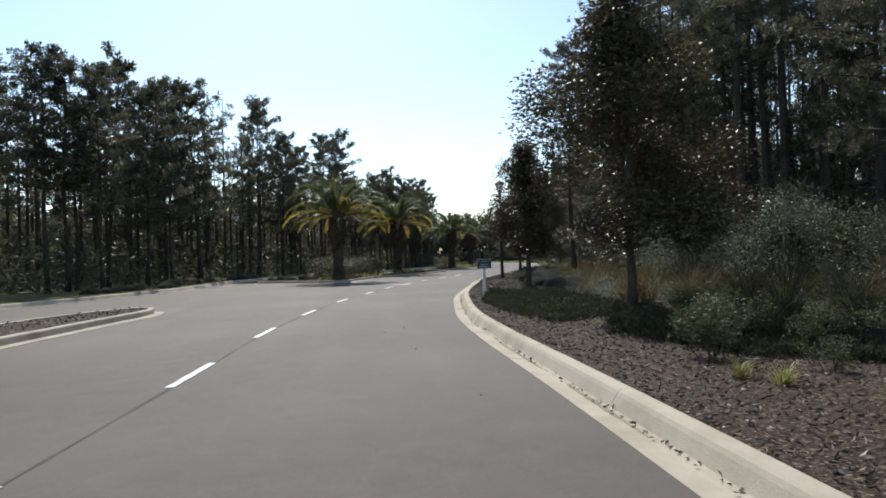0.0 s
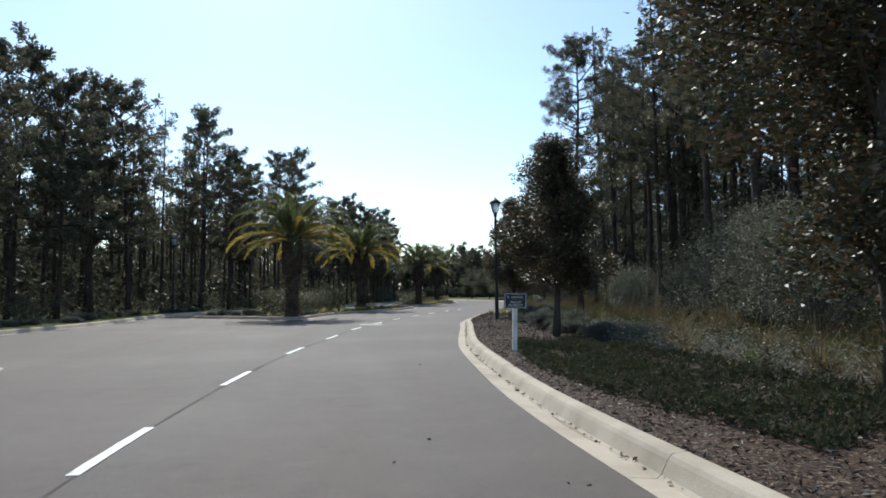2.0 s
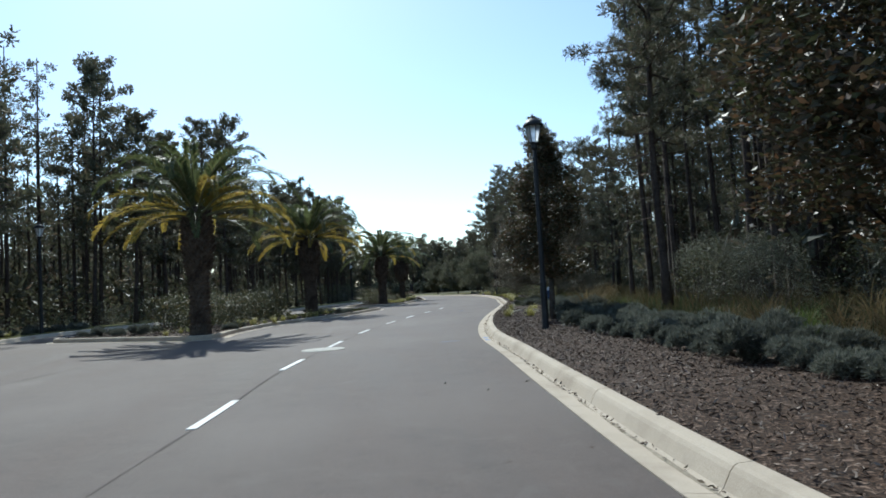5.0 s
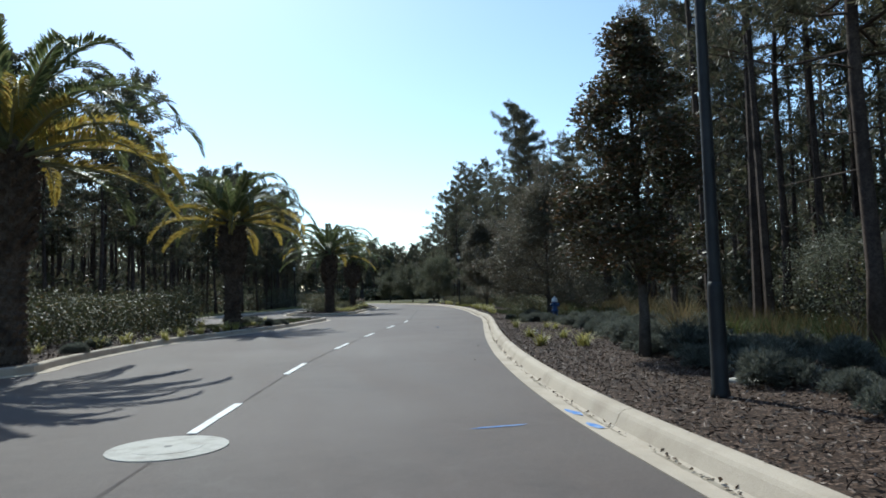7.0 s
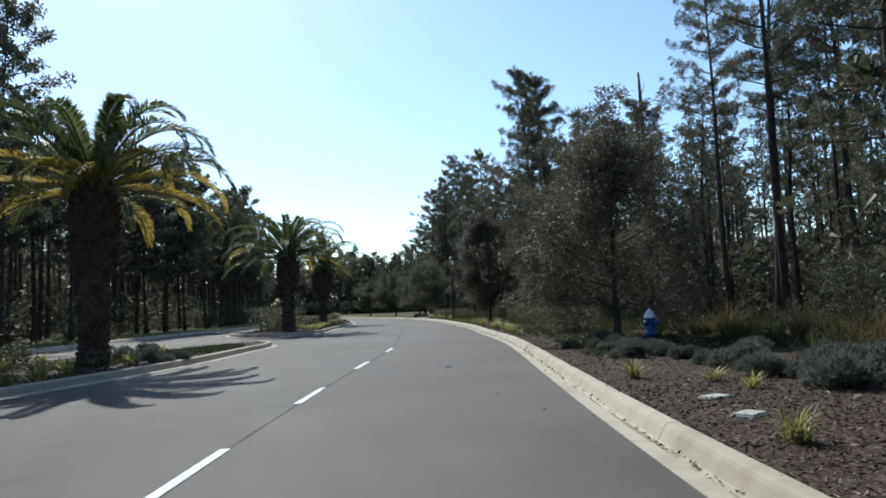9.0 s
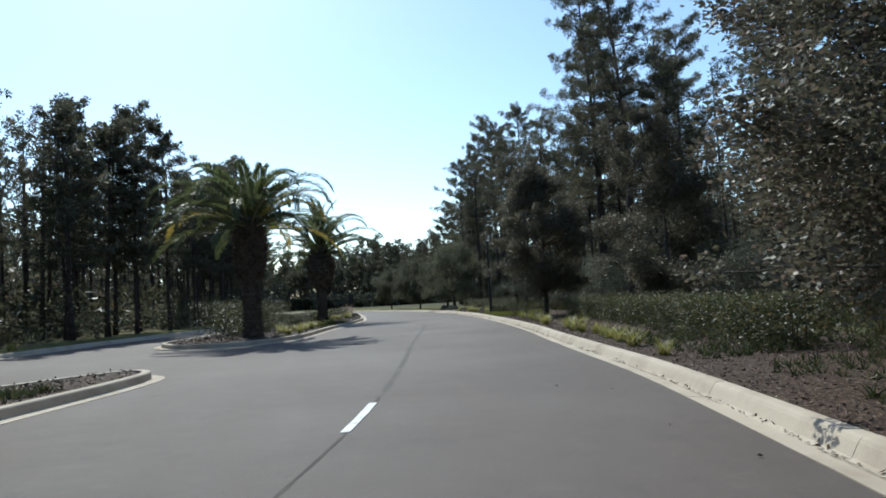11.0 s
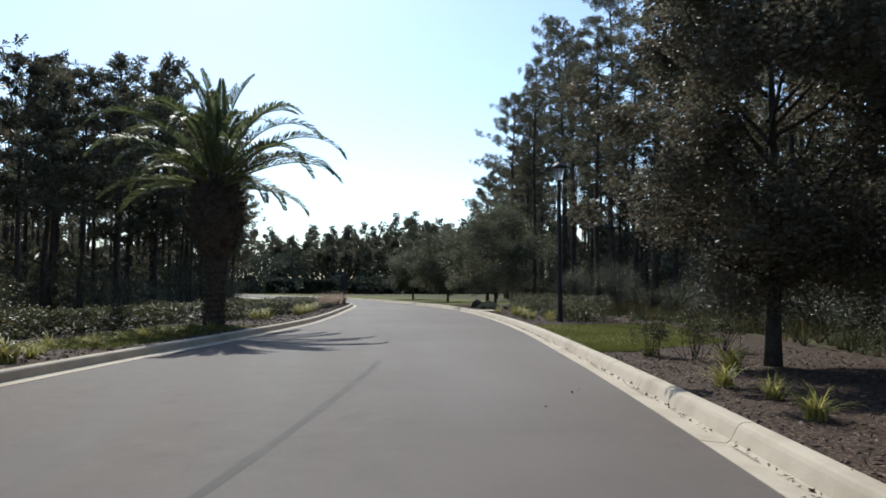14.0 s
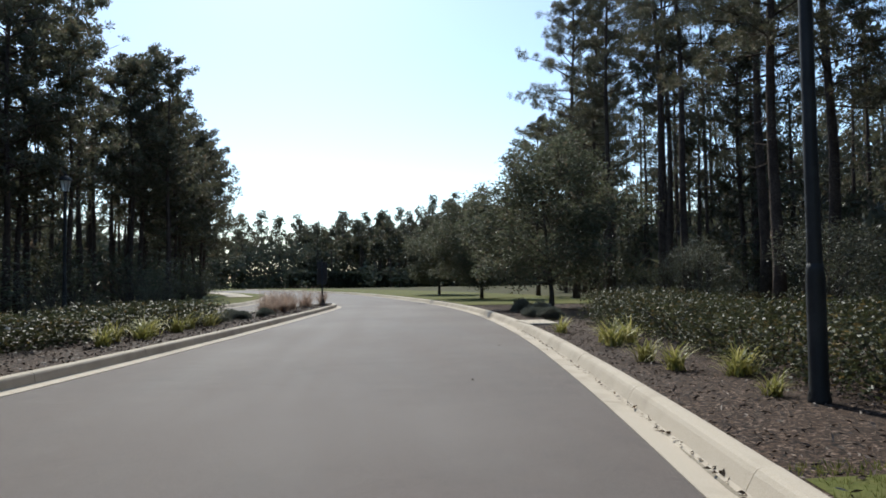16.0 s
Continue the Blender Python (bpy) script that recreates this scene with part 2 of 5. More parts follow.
def glass_mat():
    m, nt, bsdf, out = nodes_of("frosted_glass")
    n = noise_of(nt, 20.0)
    nt.links.new(mix_rgb(nt, n, (0.75, 0.78, 0.78), (0.85, 0.86, 0.84)), bsdf.inputs["Base Color"])
    bsdf.inputs["Roughness"].default_value = 0.35
    bsdf.inputs["Transmission Weight"].default_value = 0.7
    return m


GLASS = glass_mat()


# ---------------------------------------------------------------- mesh tools
def mesh_from(name, verts, faces, mats, smooth=False, slots=None):
    me = bpy.data.meshes.new(name)
    me.from_pydata([tuple(v) for v in verts], [], [tuple(f) for f in faces])
    for m in (mats if isinstance(mats, (list, tuple)) else [mats]):
        me.materials.append(m)
    if smooth:
        me.polygons.foreach_set("use_smooth", [True] * len(me.polygons))
    if slots is not None:
        me.polygons.foreach_set("material_index", slots)
    me.update()
    return me


def tri_mesh(name, v, mat):
    """Loose triangles from an array n x 3 x 3."""
    v = np.asarray(v, dtype=np.float32)
    n = len(v)
    me = bpy.data.meshes.new(name)
    me.vertices.add(3 * n)
    me.vertices.foreach_set("co", v.reshape(-1))
    me.loops.add(3 * n)
    me.loops.foreach_set("vertex_index", np.arange(3 * n, dtype=np.int32))
    me.polygons.add(n)
    me.polygons.foreach_set("loop_start", np.arange(0, 3 * n, 3, dtype=np.int32))
    me.materials.append(mat)
    me.update(calc_edges=True)
    return me


def quad_mesh(name, v, mat):
    """Loose four-cornered leaves from an array n x 4 x 3."""
    v = np.asarray(v, dtype=np.float32)
    n = len(v)
    me = bpy.data.meshes.new(name)
    me.vertices.add(4 * n)
    me.vertices.foreach_set("co", v.reshape(-1))
    me.loops.add(4 * n)
    me.loops.foreach_set("vertex_index", np.arange(4 * n, dtype=np.int32))
    me.polygons.add(n)
    me.polygons.foreach_set("loop_start", np.arange(0, 4 * n, 4, dtype=np.int32))
    me.materials.append(mat)
    me.update(calc_edges=True)
    return me


def thing(name, label, category, m=None, group="", kind="", me=None):
    ob = tagged(new(name, me), label, category, group, kind)
    if m is not None:
        ob.matrix_world = m
    return ob


def part(name, me, parent, label="", m=None):
    ob = new(name, me)
    ob.parent = parent
    if m is not None:
        ob.matrix_basis = m
    if label:
        ob["label"] = label
    return ob


def tube(points, radii, sides=7, cap=True):
    """A tapered tube through points: verts, faces."""
    pts = [Vector(p) for p in points]
    vs, fs = [], []
    for i, p in enumerate(pts):
        d = (pts[min(i + 1, len(pts) - 1)] - pts[max(i - 1, 0)]).normalized()
        a = d.orthogonal().normalized() if abs(d.z) < 0.95 else Vector((1, 0, 0)).cross(d).normalized()
        b = d.cross(a)
        for k in range(sides):
            w = 2 * math.pi * k / sides
            vs.append(p + (a * math.cos(w) + b * math.sin(w)) * radii[i])
    for i in range(len(pts) - 1):
        for k in range(sides):
            k2 = (k + 1) % sides
            fs.append((i * sides + k, i * sides + k2, (i + 1) * sides + k2, (i + 1) * sides + k))
    if cap:
        fs.append(tuple(range(sides - 1, -1, -1)))
        fs.append(tuple(range((len(pts) - 1) * sides, len(pts) * sides)))
    return vs, fs


def join(*shapes):
    vs, fs = [], []
    for v, f in shapes:
        o = len(vs)
        vs += list(v)
        fs += [tuple(i + o for i in q) for q in f]
    return vs, fs


def box(cx, cy, cz, sx, sy, sz, bev=0.0):
    """A box with chamfered upright edges and top."""
    b = min(bev, sx / 2.1, sy / 2.1)
    def ring(z, inset):
        x, y = sx / 2 - inset, sy / 2 - inset
        if b <= 0:
            return [(cx - x, cy - y, z), (cx + x, cy - y, z), (cx + x, cy + y, z), (cx - x, cy + y, z)]
        return [(cx - x + b, cy - y, z), (cx + x - b, cy - y, z), (cx + x, cy - y + b, z), (cx + x, cy + y - b, z),
                (cx + x - b, cy + y, z), (cx - x + b, cy + y, z), (cx - x, cy + y - b, z), (cx - x, cy - y + b, z)]
    rings = [ring(cz - sz / 2, 0), ring(cz + sz / 2 - b, 0)] + ([ring(cz + sz / 2, b * 0.6)] if b > 0 else [])
    if b <= 0:
        rings[1] = ring(cz + sz / 2, 0)
    n = len(rings[0])
    vs = [p for r in rings for p in r]
    fs = [tuple(range(n - 1, -1, -1)), tuple(range((len(rings) - 1) * n, len(rings) * n))]
    for i in range(len(rings) - 1):
        fs += [(i * n + k, i * n + (k + 1) % n, (i + 1) * n + (k + 1) % n, (i + 1) * n + k) for k in range(n)]
    return vs, fs


def lathe(profile, sides=12, cx=0.0, cy=0.0):
    """Turned shape from (radius, z) pairs."""
    vs, fs = [], []
    for r, z in profile:
        vs += [(cx + r * math.cos(2 * math.pi * k / sides), cy + r * math.sin(2 * math.pi * k / sides), z) for k in range(sides)]
    for i in range(len(profile) - 1):
        fs += [(i * sides + k, i * sides + (k + 1) % sides, (i + 1) * sides + (k + 1) % sides, (i + 1) * sides + k) for k in range(sides)]
    fs.append(tuple(range(sides - 1, -1, -1)))
    fs.append(tuple(range((len(profile) - 1) * sides, len(profile) * sides)))
    return vs, fs


def spline(ctrl, step, closed=False):
    """Points at even steps along a smooth curve through ctrl."""
    c = np.array(ctrl, float)
    n = len(c)
    out = []
    for i in range(n if closed else n - 1):
        if closed:
            p = [c[(i + k - 1) % n] for k in range(4)]
        else:
            p = [c[max(0, min(n - 1, i + k - 1))] for k in range(4)]
        for u in np.linspace(0, 1, 24, endpoint=False):
            out.append(0.5 * (2 * p[1] + (p[2] - p[0]) * u + (2 * p[0] - 5 * p[1] + 4 * p[2] - p[3]) * u * u + (3 * p[1] - p[0] - 3 * p[2] + p[3]) * u ** 3))
    out.append(c[0] if closed else c[-1])
    out = np.array(out)
    d = np.concatenate([[0], np.cumsum(np.linalg.norm(np.diff(out, axis=0), axis=1))])
    m = max(2, int(round(d[-1] / step)))
    s = np.linspace(0, d[-1], m + 1)
    return np.stack([np.interp(s, d, out[:, 0]), np.interp(s, d, out[:, 1])], 1)


def normals_of(p, closed=False):
    """Unit normals to the right of the way."""
    if closed:
        d = np.roll(p, -1, 0) - np.roll(p, 1, 0)
    else:
        d = np.gradient(p, axis=0)
    d /= np.linalg.norm(d, axis=1)[:, None]
    return np.stack([d[:, 1], -d[:, 0]], 1)


# ---------------------------------------------------------------- plan of the road
RIGHT = [(1.9, -28), (1.1, -12), (0.6, 0), (0.3, 8.6), (0.1, 13), (0.05, 17), (0.25, 21), (0.6, 25.4), (1.2, 29.7), (1.95, 34.5), (2.61, 38.9),
         (3.78, 44), (5.37, 49.6), (7.22, 55.5), (9.17, 61.6), (10.47, 66), (11.48, 70.2), (12.50, 74.4), (13.38, 77.8), (14.34, 82), (15.48, 87.5), (16.51, 93),
         (17.45, 98.5), (18.26, 104.5), (18.90, 111), (19.21, 119), (18.93, 127), (17.89, 136), (16.16, 147), (12.49, 163), (5.97, 182), (-3.89, 204)]
LEFT = [(-17, -28), (-16.2, 0), (-15.3, 26), (-14.1, 33), (-13.3, 40), (-13.3, 46), (-13.6, 52), (-13.2, 58), (-12.0, 62.5), (-10.1, 66.5), (-8.03, 70), (-5.54, 75.5), (-3.86, 81), (-2.09, 88),
        (0.62, 96), (2.53, 102), (4.14, 108), (5.86, 116), (7.92, 125), (8.96, 131.5), (8.95, 139), (8.14, 146.5), (6.18, 159), (-0.04, 172), (-9.32, 186), (-21.89, 204)]
right_line, left_line = spline(RIGHT, 0.5), spline(LEFT, 0.5)


def right_x(y):
    return np.interp(y, right_line[:, 1], right_line[:, 0])


def left_x(y):
    return np.interp(y, left_line[:, 1], left_line[:, 0])


# asphalt edges of the three medians, clockwise
MEDIANS = [
    ("first", [(-7.8, -26), (-7.85, -10), (-7.85, 5), (-7.8, 14), (-7.75, 19), (-7.7, 21.6), (-8.2, 23.1), (-9.2, 23.0), (-10.1, 21.0), (-10.5, 17), (-10.8, 5), (-11, -10), (-11.2, -26)]),
    ("second", [(-4.25, 46.4), (-4.15, 48), (-3.75, 50.5), (-2.95, 53.8), (-1.6, 57.0), (-0.13, 60.0), (1.18, 63.3), (2.20, 66.6), (3.15, 69.6), (3.35, 71.4), (2.49, 72.2), (0.60, 70.6),
                (-3.01, 66.5), (-6.4, 62.0), (-8.8, 57.6), (-10.2, 54.2), (-11.3, 52.0), (-11.3, 50.7), (-10.3, 49.7), (-8.4, 48.2), (-6.4, 46.4), (-5.1, 45.6)]),
    ("third", [(5.26, 81.3), (6.57, 83.4), (7.50, 87), (8.59, 91.5), (9.69, 95.5), (10.72, 99.8), (11.63, 104), (12.44, 110), (13.21, 117), (13.92, 124), (14.20, 128.4), (13.68, 130.0),
               (12.54, 129.2), (11.37, 124), (10.16, 116), (8.34, 108), (5.62, 98), (2.58, 89.5), (1.22, 84.5), (2.35, 81.1), (4.12, 80.6)]),
]

# ---------------------------------------------------------------- ground and road
def grid_strip(name, ys, cols, mat, z):
    """A sheet with one row for each y and one column for each function of y."""
    vs, fs = [], []
    n = len(cols)
    for y in ys:
        for c in cols:
            x = float(c(y))
            vs.append((x, float(y), float(z(x, y))))
    for i in range(len(ys) - 1):
        fs += [(i * n + k, i * n + k + 1, (i + 1) * n + k + 1, (i + 1) * n + k) for k in range(n - 1)]
    return mesh_from(name, vs, fs, mat, True)


g = [(-2200, -1200, -0.12), (2200, -1200, -0.12), (2200, 2800, -0.12), (-2200, 2800, -0.12)]
thing("ground", "flat scrubby green and tan open ground", "ground", kind="structure", me=mesh_from("ground", g, [(0, 1, 2, 3)], FIELD))
ys = np.arange(-28, 204, 1.0)
road_cols = [lambda y, f=f: left_x(y) + (right_x(y) - left_x(y)) * f for f in np.linspace(0, 1, 25)]
thing("road", "worn grey asphalt road with a faint centre seam", "road", kind="structure",
      me=grid_strip("road", ys, road_cols, ASPHALT, lambda x, y: 0.0))


def roll_of(x, y):
    return 0.05 * noise.noise((x * 0.35, y * 0.35, 1.7)) + 0.02 * noise.noise((x * 1.7, y * 1.7, 4.1))


def bed_z(x, y):
    return 0.135 + roll_of(x, y) * 0.6


off_r = [0.4, 0.8, 1.2, 1.8, 2.5, 3.3, 4.2, 5.2, 6.5, 8, 10, 13, 17, 22, 30, 45, 70, 120]
thing("verge_right", "brown bark mulch bed and forest floor beside the kerb", "ground", kind="structure",
      me=grid_strip("verge_right", ys, [lambda y, d=d: right_x(y) + d for d in off_r if d <= 5.2], MULCH, lambda x, y: bed_z(x, y)))
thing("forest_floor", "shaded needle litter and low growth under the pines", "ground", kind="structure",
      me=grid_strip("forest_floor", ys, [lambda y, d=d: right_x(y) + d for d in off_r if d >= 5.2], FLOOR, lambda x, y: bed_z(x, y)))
thing("verge_left", "scrubby grass verge and forest floor beyond the far lane", "ground", kind="structure",
      me=grid_strip("verge_left", ys, [lambda y, d=d: left_x(y) - d for d in off_r[::-1]], SCRUB, lambda x, y: bed_z(x, y)))

# kerb profile: distance from the asphalt edge, height
KERB = [(0.0, -0.10), (0.0, 0.006), (0.215, -0.014), (0.25, 0.010), (0.30, 0.108), (0.322, 0.136), (0.35, 0.150), (0.44, 0.156), (0.46, 0.145), (0.465, -0.05)]


KERB_MEDIAN = [(0.0, -0.05), (0.0, 0.007), (0.215, 0.009), (0.238, 0.02), (0.252, 0.126), (0.266, 0.148), (0.29, 0.157), (0.39, 0.159), (0.415, 0.15), (0.42, -0.05)]


def kerb_run(owner, line, inward, per=6, closed=False, shape=KERB):
    """Cast kerb sections along a line; inward: +1 right of the way, -1 left."""
    nr = normals_of(line[:-1], True) if closed else normals_of(line)
    if closed:
        nr = np.vstack([nr, nr[:1]])
    for i in range(0, len(line) - 1, per):
        j = min(i + per, len(line) - 1)
        vs, fs = [], []
        jig = random.uniform(-0.002, 0.003)
        k = len(shape)
        for q in range(i, j + 1):
            t = line[min(q + 1, len(line) - 1)] - line[max(q - 1, 0)]
            t = t / np.linalg.norm(t)
            sh = 0.005 if q == i else (-0.005 if q == j else 0.0)
            for d, z in shape:
                p = line[q] + nr[q] * inward * d + t * sh
                vs.append((p[0], p[1], z + jig))
        rows = j - i + 1
        for q in range(rows - 1):
            for a in range(k - 1):
                f = (q * k + a, q * k + a + 1, (q + 1) * k + a + 1, (q + 1) * k + a)
                fs.append(f if inward < 0 else f[::-1])
        fs.append(tuple(range(k)))
        fs.append(tuple(range((rows - 1) * k, rows * k))[::-1])
        part("kerb_section", mesh_from("kerb_section", vs, fs, CONCRETE), owner)


kerb_r = thing("kerb_right", "pale cast concrete kerb and gutter in jointed sections", "kerb", kind="structure")
kerb_run(kerb_r, right_line, 1)
kerb_l = thing("kerb_left", "pale concrete kerb along the far lane", "kerb", kind="structure")
kerb_run(kerb_l, spline(LEFT, 1.0), -1, 4)
beds = {}
for which, outline in MEDIANS:
    line = spline(outline, 0.5, True)
    own = thing("kerb_median_" + which, "pale concrete kerb round a planted median", "kerb", kind="structure")
    a2 = sum(line[i][0] * line[i + 1][1] - line[i + 1][0] * line[i][1] for i in range(len(line) - 1))
    kerb_run(own, line, -1 if a2 > 0 else 1, 6, True, KERB_MEDIAN)
    nr = normals_of(line[:-1], True) * (-1 if a2 > 0 else 1)
    inner = line[:-1] + nr * 0.405
    vs = [Vector((p[0], p[1], 0.13)) for p in inner]
    tri = tessellate_polygon([vs])
    thing("median_" + which, "raised planting bed of brown bark mulch inside a kerb", "ground", kind="structure",
          me=mesh_from("median_" + which, vs, tri, MULCH))
    beds[which] = inner

# ---------------------------------------------------------------- markings and small road things
SEAM = [(-3.3, -28), (-3.45, 0), (-3.56, 9.85), (-3.66, 15.5), (-3.5, 20.5), (-3.1, 25.5), (-2.44, 30.4), (-1.78, 35.3), (0.18, 44.6), (1.6, 49.8), (3.03, 54.5), (4.65, 59.5),
        (6.32, 64.5), (7.77, 70.0), (9.06, 75.5), (10.26, 80.3), (11.70, 86.0), (12.76, 91), (13.92, 98), (15.04, 106), (15.90, 115), (16.17, 124), (15.19, 136), (12.82, 150)]
seam_line = spline(SEAM, 0.4)


def ribbon(line, width, z, wob=0.0):
    nr = normals_of(line)
    vs, fs = [], []
    for i, p in enumerate(line):
        w = width * (1 + wob * random.uniform(-1, 1))
        a, b = p - nr[i] * w / 2, p + nr[i] * w / 2
        vs += [(a[0], a[1], z), (b[0], b[1], z)]
        if i:
            fs.append((2 * i - 2, 2 * i - 1, 2 * i + 1, 2 * i))
    return vs, fs


thing("road_seam", "dark tar seam between the two asphalt lanes", "seam", kind="structure",
      me=mesh_from("road_seam", *ribbon(seam_line[seam_line[:, 1] < 66], 0.032, 0.0015, 0.7), TAR))
far_seam = spline([(-7.6, 27.5), (-7.2, 32.0), (-6.72, 35.6), (-6.4, 37.4), (-5.95, 39.4), (-5.4, 41.5), (-4.7, 43.6)], 0.4)
thing("road_seam_far", "faint dark seam across the turning lane", "seam", kind="structure", me=mesh_from("road_seam_far", *ribbon(far_seam, 0.028, 0.0015, 0.6), TAR))
thing("sealed_seam", "faint wide sealed seam along the narrowed road", "seam", kind="structure",
      me=mesh_from("sealed_seam", *ribbon(seam_line[(seam_line[:, 1] > 66) & (seam_line[:, 1] < 91)], 0.1, 0.0015, 0.35), SMUDGE))
for y0 in (-0.2, 4.85, 9.85, 14.63, 19.5, 24.6, 29.47, 34.5, 39.0, 43.81, 48.98, 53.61, 58.6, 63.65):
    yy = np.linspace(y0, y0 + 1.78, 6)
    line = np.stack([np.interp(yy, seam_line[:, 1], seam_line[:, 0]) - 0.02, yy], 1)
    v, f = ribbon(line, 0.1, 0.009, 0.06)
    n = len(v)
    v += [(x, y, 0.001) for x, y, z in v]
    f += [(2 * i + n, 2 * i, 2 * i + 2, 2 * i + 2 + n) for i in range(5)] + [(2 * i + 1, 2 * i + 1 + n, 2 * i + 3 + n, 2 * i + 3) for i in range(5)]
    f += [(0, n, n + 1, 1), (n - 2, n - 1, 2 * n - 1, 2 * n - 2)]
    thing("lane_dash", "worn white painted lane dash on asphalt", "road marking", group="lane dashes", me=mesh_from("lane_dash", v, f, PAINT))

manhole = thing("manhole", "pale concrete manhole collar flush in the asphalt", "manhole", pose(-1.20, 38.42, 0.0))
part("collar", mesh_from("collar", *lathe([(0.50, -0.05), (0.50, 0.008), (0.485, 0.011), (0.31, 0.012)], 36), LID), manhole)
part("cover", mesh_from("cover", *lathe([(0.30, -0.02), (0.30, 0.014), (0.05, 0.017)], 28), LID), manhole, "pale worn round cover")
part("pick_hole", mesh_from("pick_hole", *lathe([(0.035, 0.0), (0.035, 0.019)], 12), BLACKMETAL), manhole)


def splash(cx, cy, z, rx, ry, n=16):
    vs = [(cx, cy, z)]
    for k in range(n):
        w = 2 * math.pi * k / n
        r = random.uniform(0.6, 1.1)
        vs.append((cx + rx * r * math.cos(w), cy + ry * r * math.sin(w), z))
    return vs, [(0, 1 + k, 1 + (k + 1) % n) for k in range(n)]


for x, y, z, rx, ry in ((2.67, 38.6, 0.004, 0.06, 0.22), (2.53, 37.9, 0.004, 0.05, 0.2), (1.74, 38.2, 0.005, 0.35, 0.03)):
    thing("paint_mark", "blue sprayed utility mark on the pavement", "paint mark", group="utility marks", me=mesh_from("paint_mark", *splash(x, y, z, rx, ry), SPRAY))

reflector = thing("road_reflector", "small blue raised reflector on the asphalt", "reflector", pose(6.13, 57.75, 0.0, 0, 0, 15))
part("body", mesh_from("body", *box(0, 0, 0.008, 0.11, 0.1, 0.016, 0.006), BLUE), reflector)
part("lens", mesh_from("lens", *box(0, -0.051, 0.009, 0.09, 0.004, 0.01), SPRAY), reflector, "bright blue lens")

# ---------------------------------------------------------------- lamps, signs, hydrant
def street_lamp(x, y, height=5.15, turn=0.0):
    """A black post with a tapered glass lantern under a domed cap."""
    lamp = thing("street_lamp", "black metal post lamp with tapered frosted glass lantern", "street lamp", pose(x, y, 0.13, 0, 0, turn), "street lamps")
    h = height - 0.78
    part("post", mesh_from("post", *lathe([(0.068, 0), (0.068, 1.2), (0.064, 1.25), (0.055, h - 0.25), (0.048, h)], 12), BLACKMETAL, True), lamp)
    part("base_sleeve", mesh_from("base_sleeve", *lathe([(0.098, -0.03), (0.098, 0.05), (0.083, 0.1), (0.08, 1.02), (0.074, 1.12), (0.066, 1.18)], 12), BLACKMETAL, True), lamp)
    part("collar", mesh_from("collar", *lathe([(0.05, h - 0.06), (0.085, h - 0.02), (0.085, h + 0.02), (0.06, h + 0.06), (0.1, h + 0.1), (0.11, h + 0.13)], 12), BLACKMETAL, True), lamp)
    lan = part("lantern", mesh_from("lantern", *lathe([(0.11, h + 0.12), (0.205, h + 0.52)], 8), GLASS), lamp, "tapered frosted glass lantern")
    for k in range(8):
        w = 2 * math.pi * k / 8
        c, s = math.cos(w), math.sin(w)
        part("rib", mesh_from("rib", *tube([(0.112 * c, 0.112 * s, h + 0.12), (0.207 * c, 0.207 * s, h + 0.52)], [0.009, 0.009], 4), BLACKMETAL), lan)
    part("cap", mesh_from("cap", *lathe([(0.245, h + 0.51), (0.25, h + 0.54), (0.21, h + 0.6), (0.14, h + 0.67), (0.06, h + 0.71), (0.035, h + 0.73), (0.045, h + 0.755), (0.02, h + 0.78)], 14), BLACKMETAL, True), lamp)
    return lamp


lamp1 = street_lamp(4.02, 38.08)
for x, y in ((19.46, 100.7), (-14.2, 58.5), (4.01, 122.8), (-16.25, 168)):
    copy_thing(lamp1, pose(x, y, 0.13, 0, 0, 10) @ Matrix.Diagonal((1, 1, 1.04, 1)))


def text_mesh(body, size, mat):
    cu = bpy.data.curves.new("words", "FONT")
    cu.body, cu.size, cu.align_x, cu.align_y = body, size, "CENTER", "CENTER"
    cu.extrude = 0.001
    ob = bpy.data.objects.new("words", cu)
    scene.collection.objects.link(ob)
    bpy.context.view_layer.update()
    me = bpy.data.meshes.new_from_object(ob.evaluated_get(bpy.context.evaluated_depsgraph_get()))
    bpy.data.objects.remove(ob)
    me.materials.clear()
    me.materials.append(mat)
    return me


sign = thing("private_property_sign", "navy private property sign on a white square post", "sign", pose(1.24, 22.45, 0.13, 0, 1.2, -4))
part("post", mesh_from("post", *box(0, 0, 0.38, 0.085, 0.085, 0.9, 0.006), WHITEPAINT), sign, "white painted wooden post")
panel = part("panel", mesh_from("panel", *box(0, -0.055, 0.965, 0.43, 0.022, 0.288, 0.004), NAVY), sign, "navy panel with pale border")
for sx, sz, cx, cz in ((0.418, 0.006, 0, 1.1), (0.418, 0.006, 0, 0.83), (0.006, 0.27, -0.206, 0.965), (0.006, 0.27, 0.206, 0.965),
                       (0.38, 0.003, 0, 1.084), (0.38, 0.003, 0, 0.846), (0.003, 0.238, -0.19, 0.965), (0.003, 0.238, 0.19, 0.965)):
    part("border", mesh_from("border", *box(cx, -0.068, cz, sx, 0.003, sz), WHITEPAINT), panel)
for body, z, size in (("PRIVATE", 0.935, 0.058), ("PROPERTY", 0.876, 0.058)):
    part("lettering", text_mesh(body, size, WHITEPAINT), panel, "white capital letters", Matrix.Translation((0, -0.0685, z)) @ pose(0, 0, 0, 90, 0, 0))
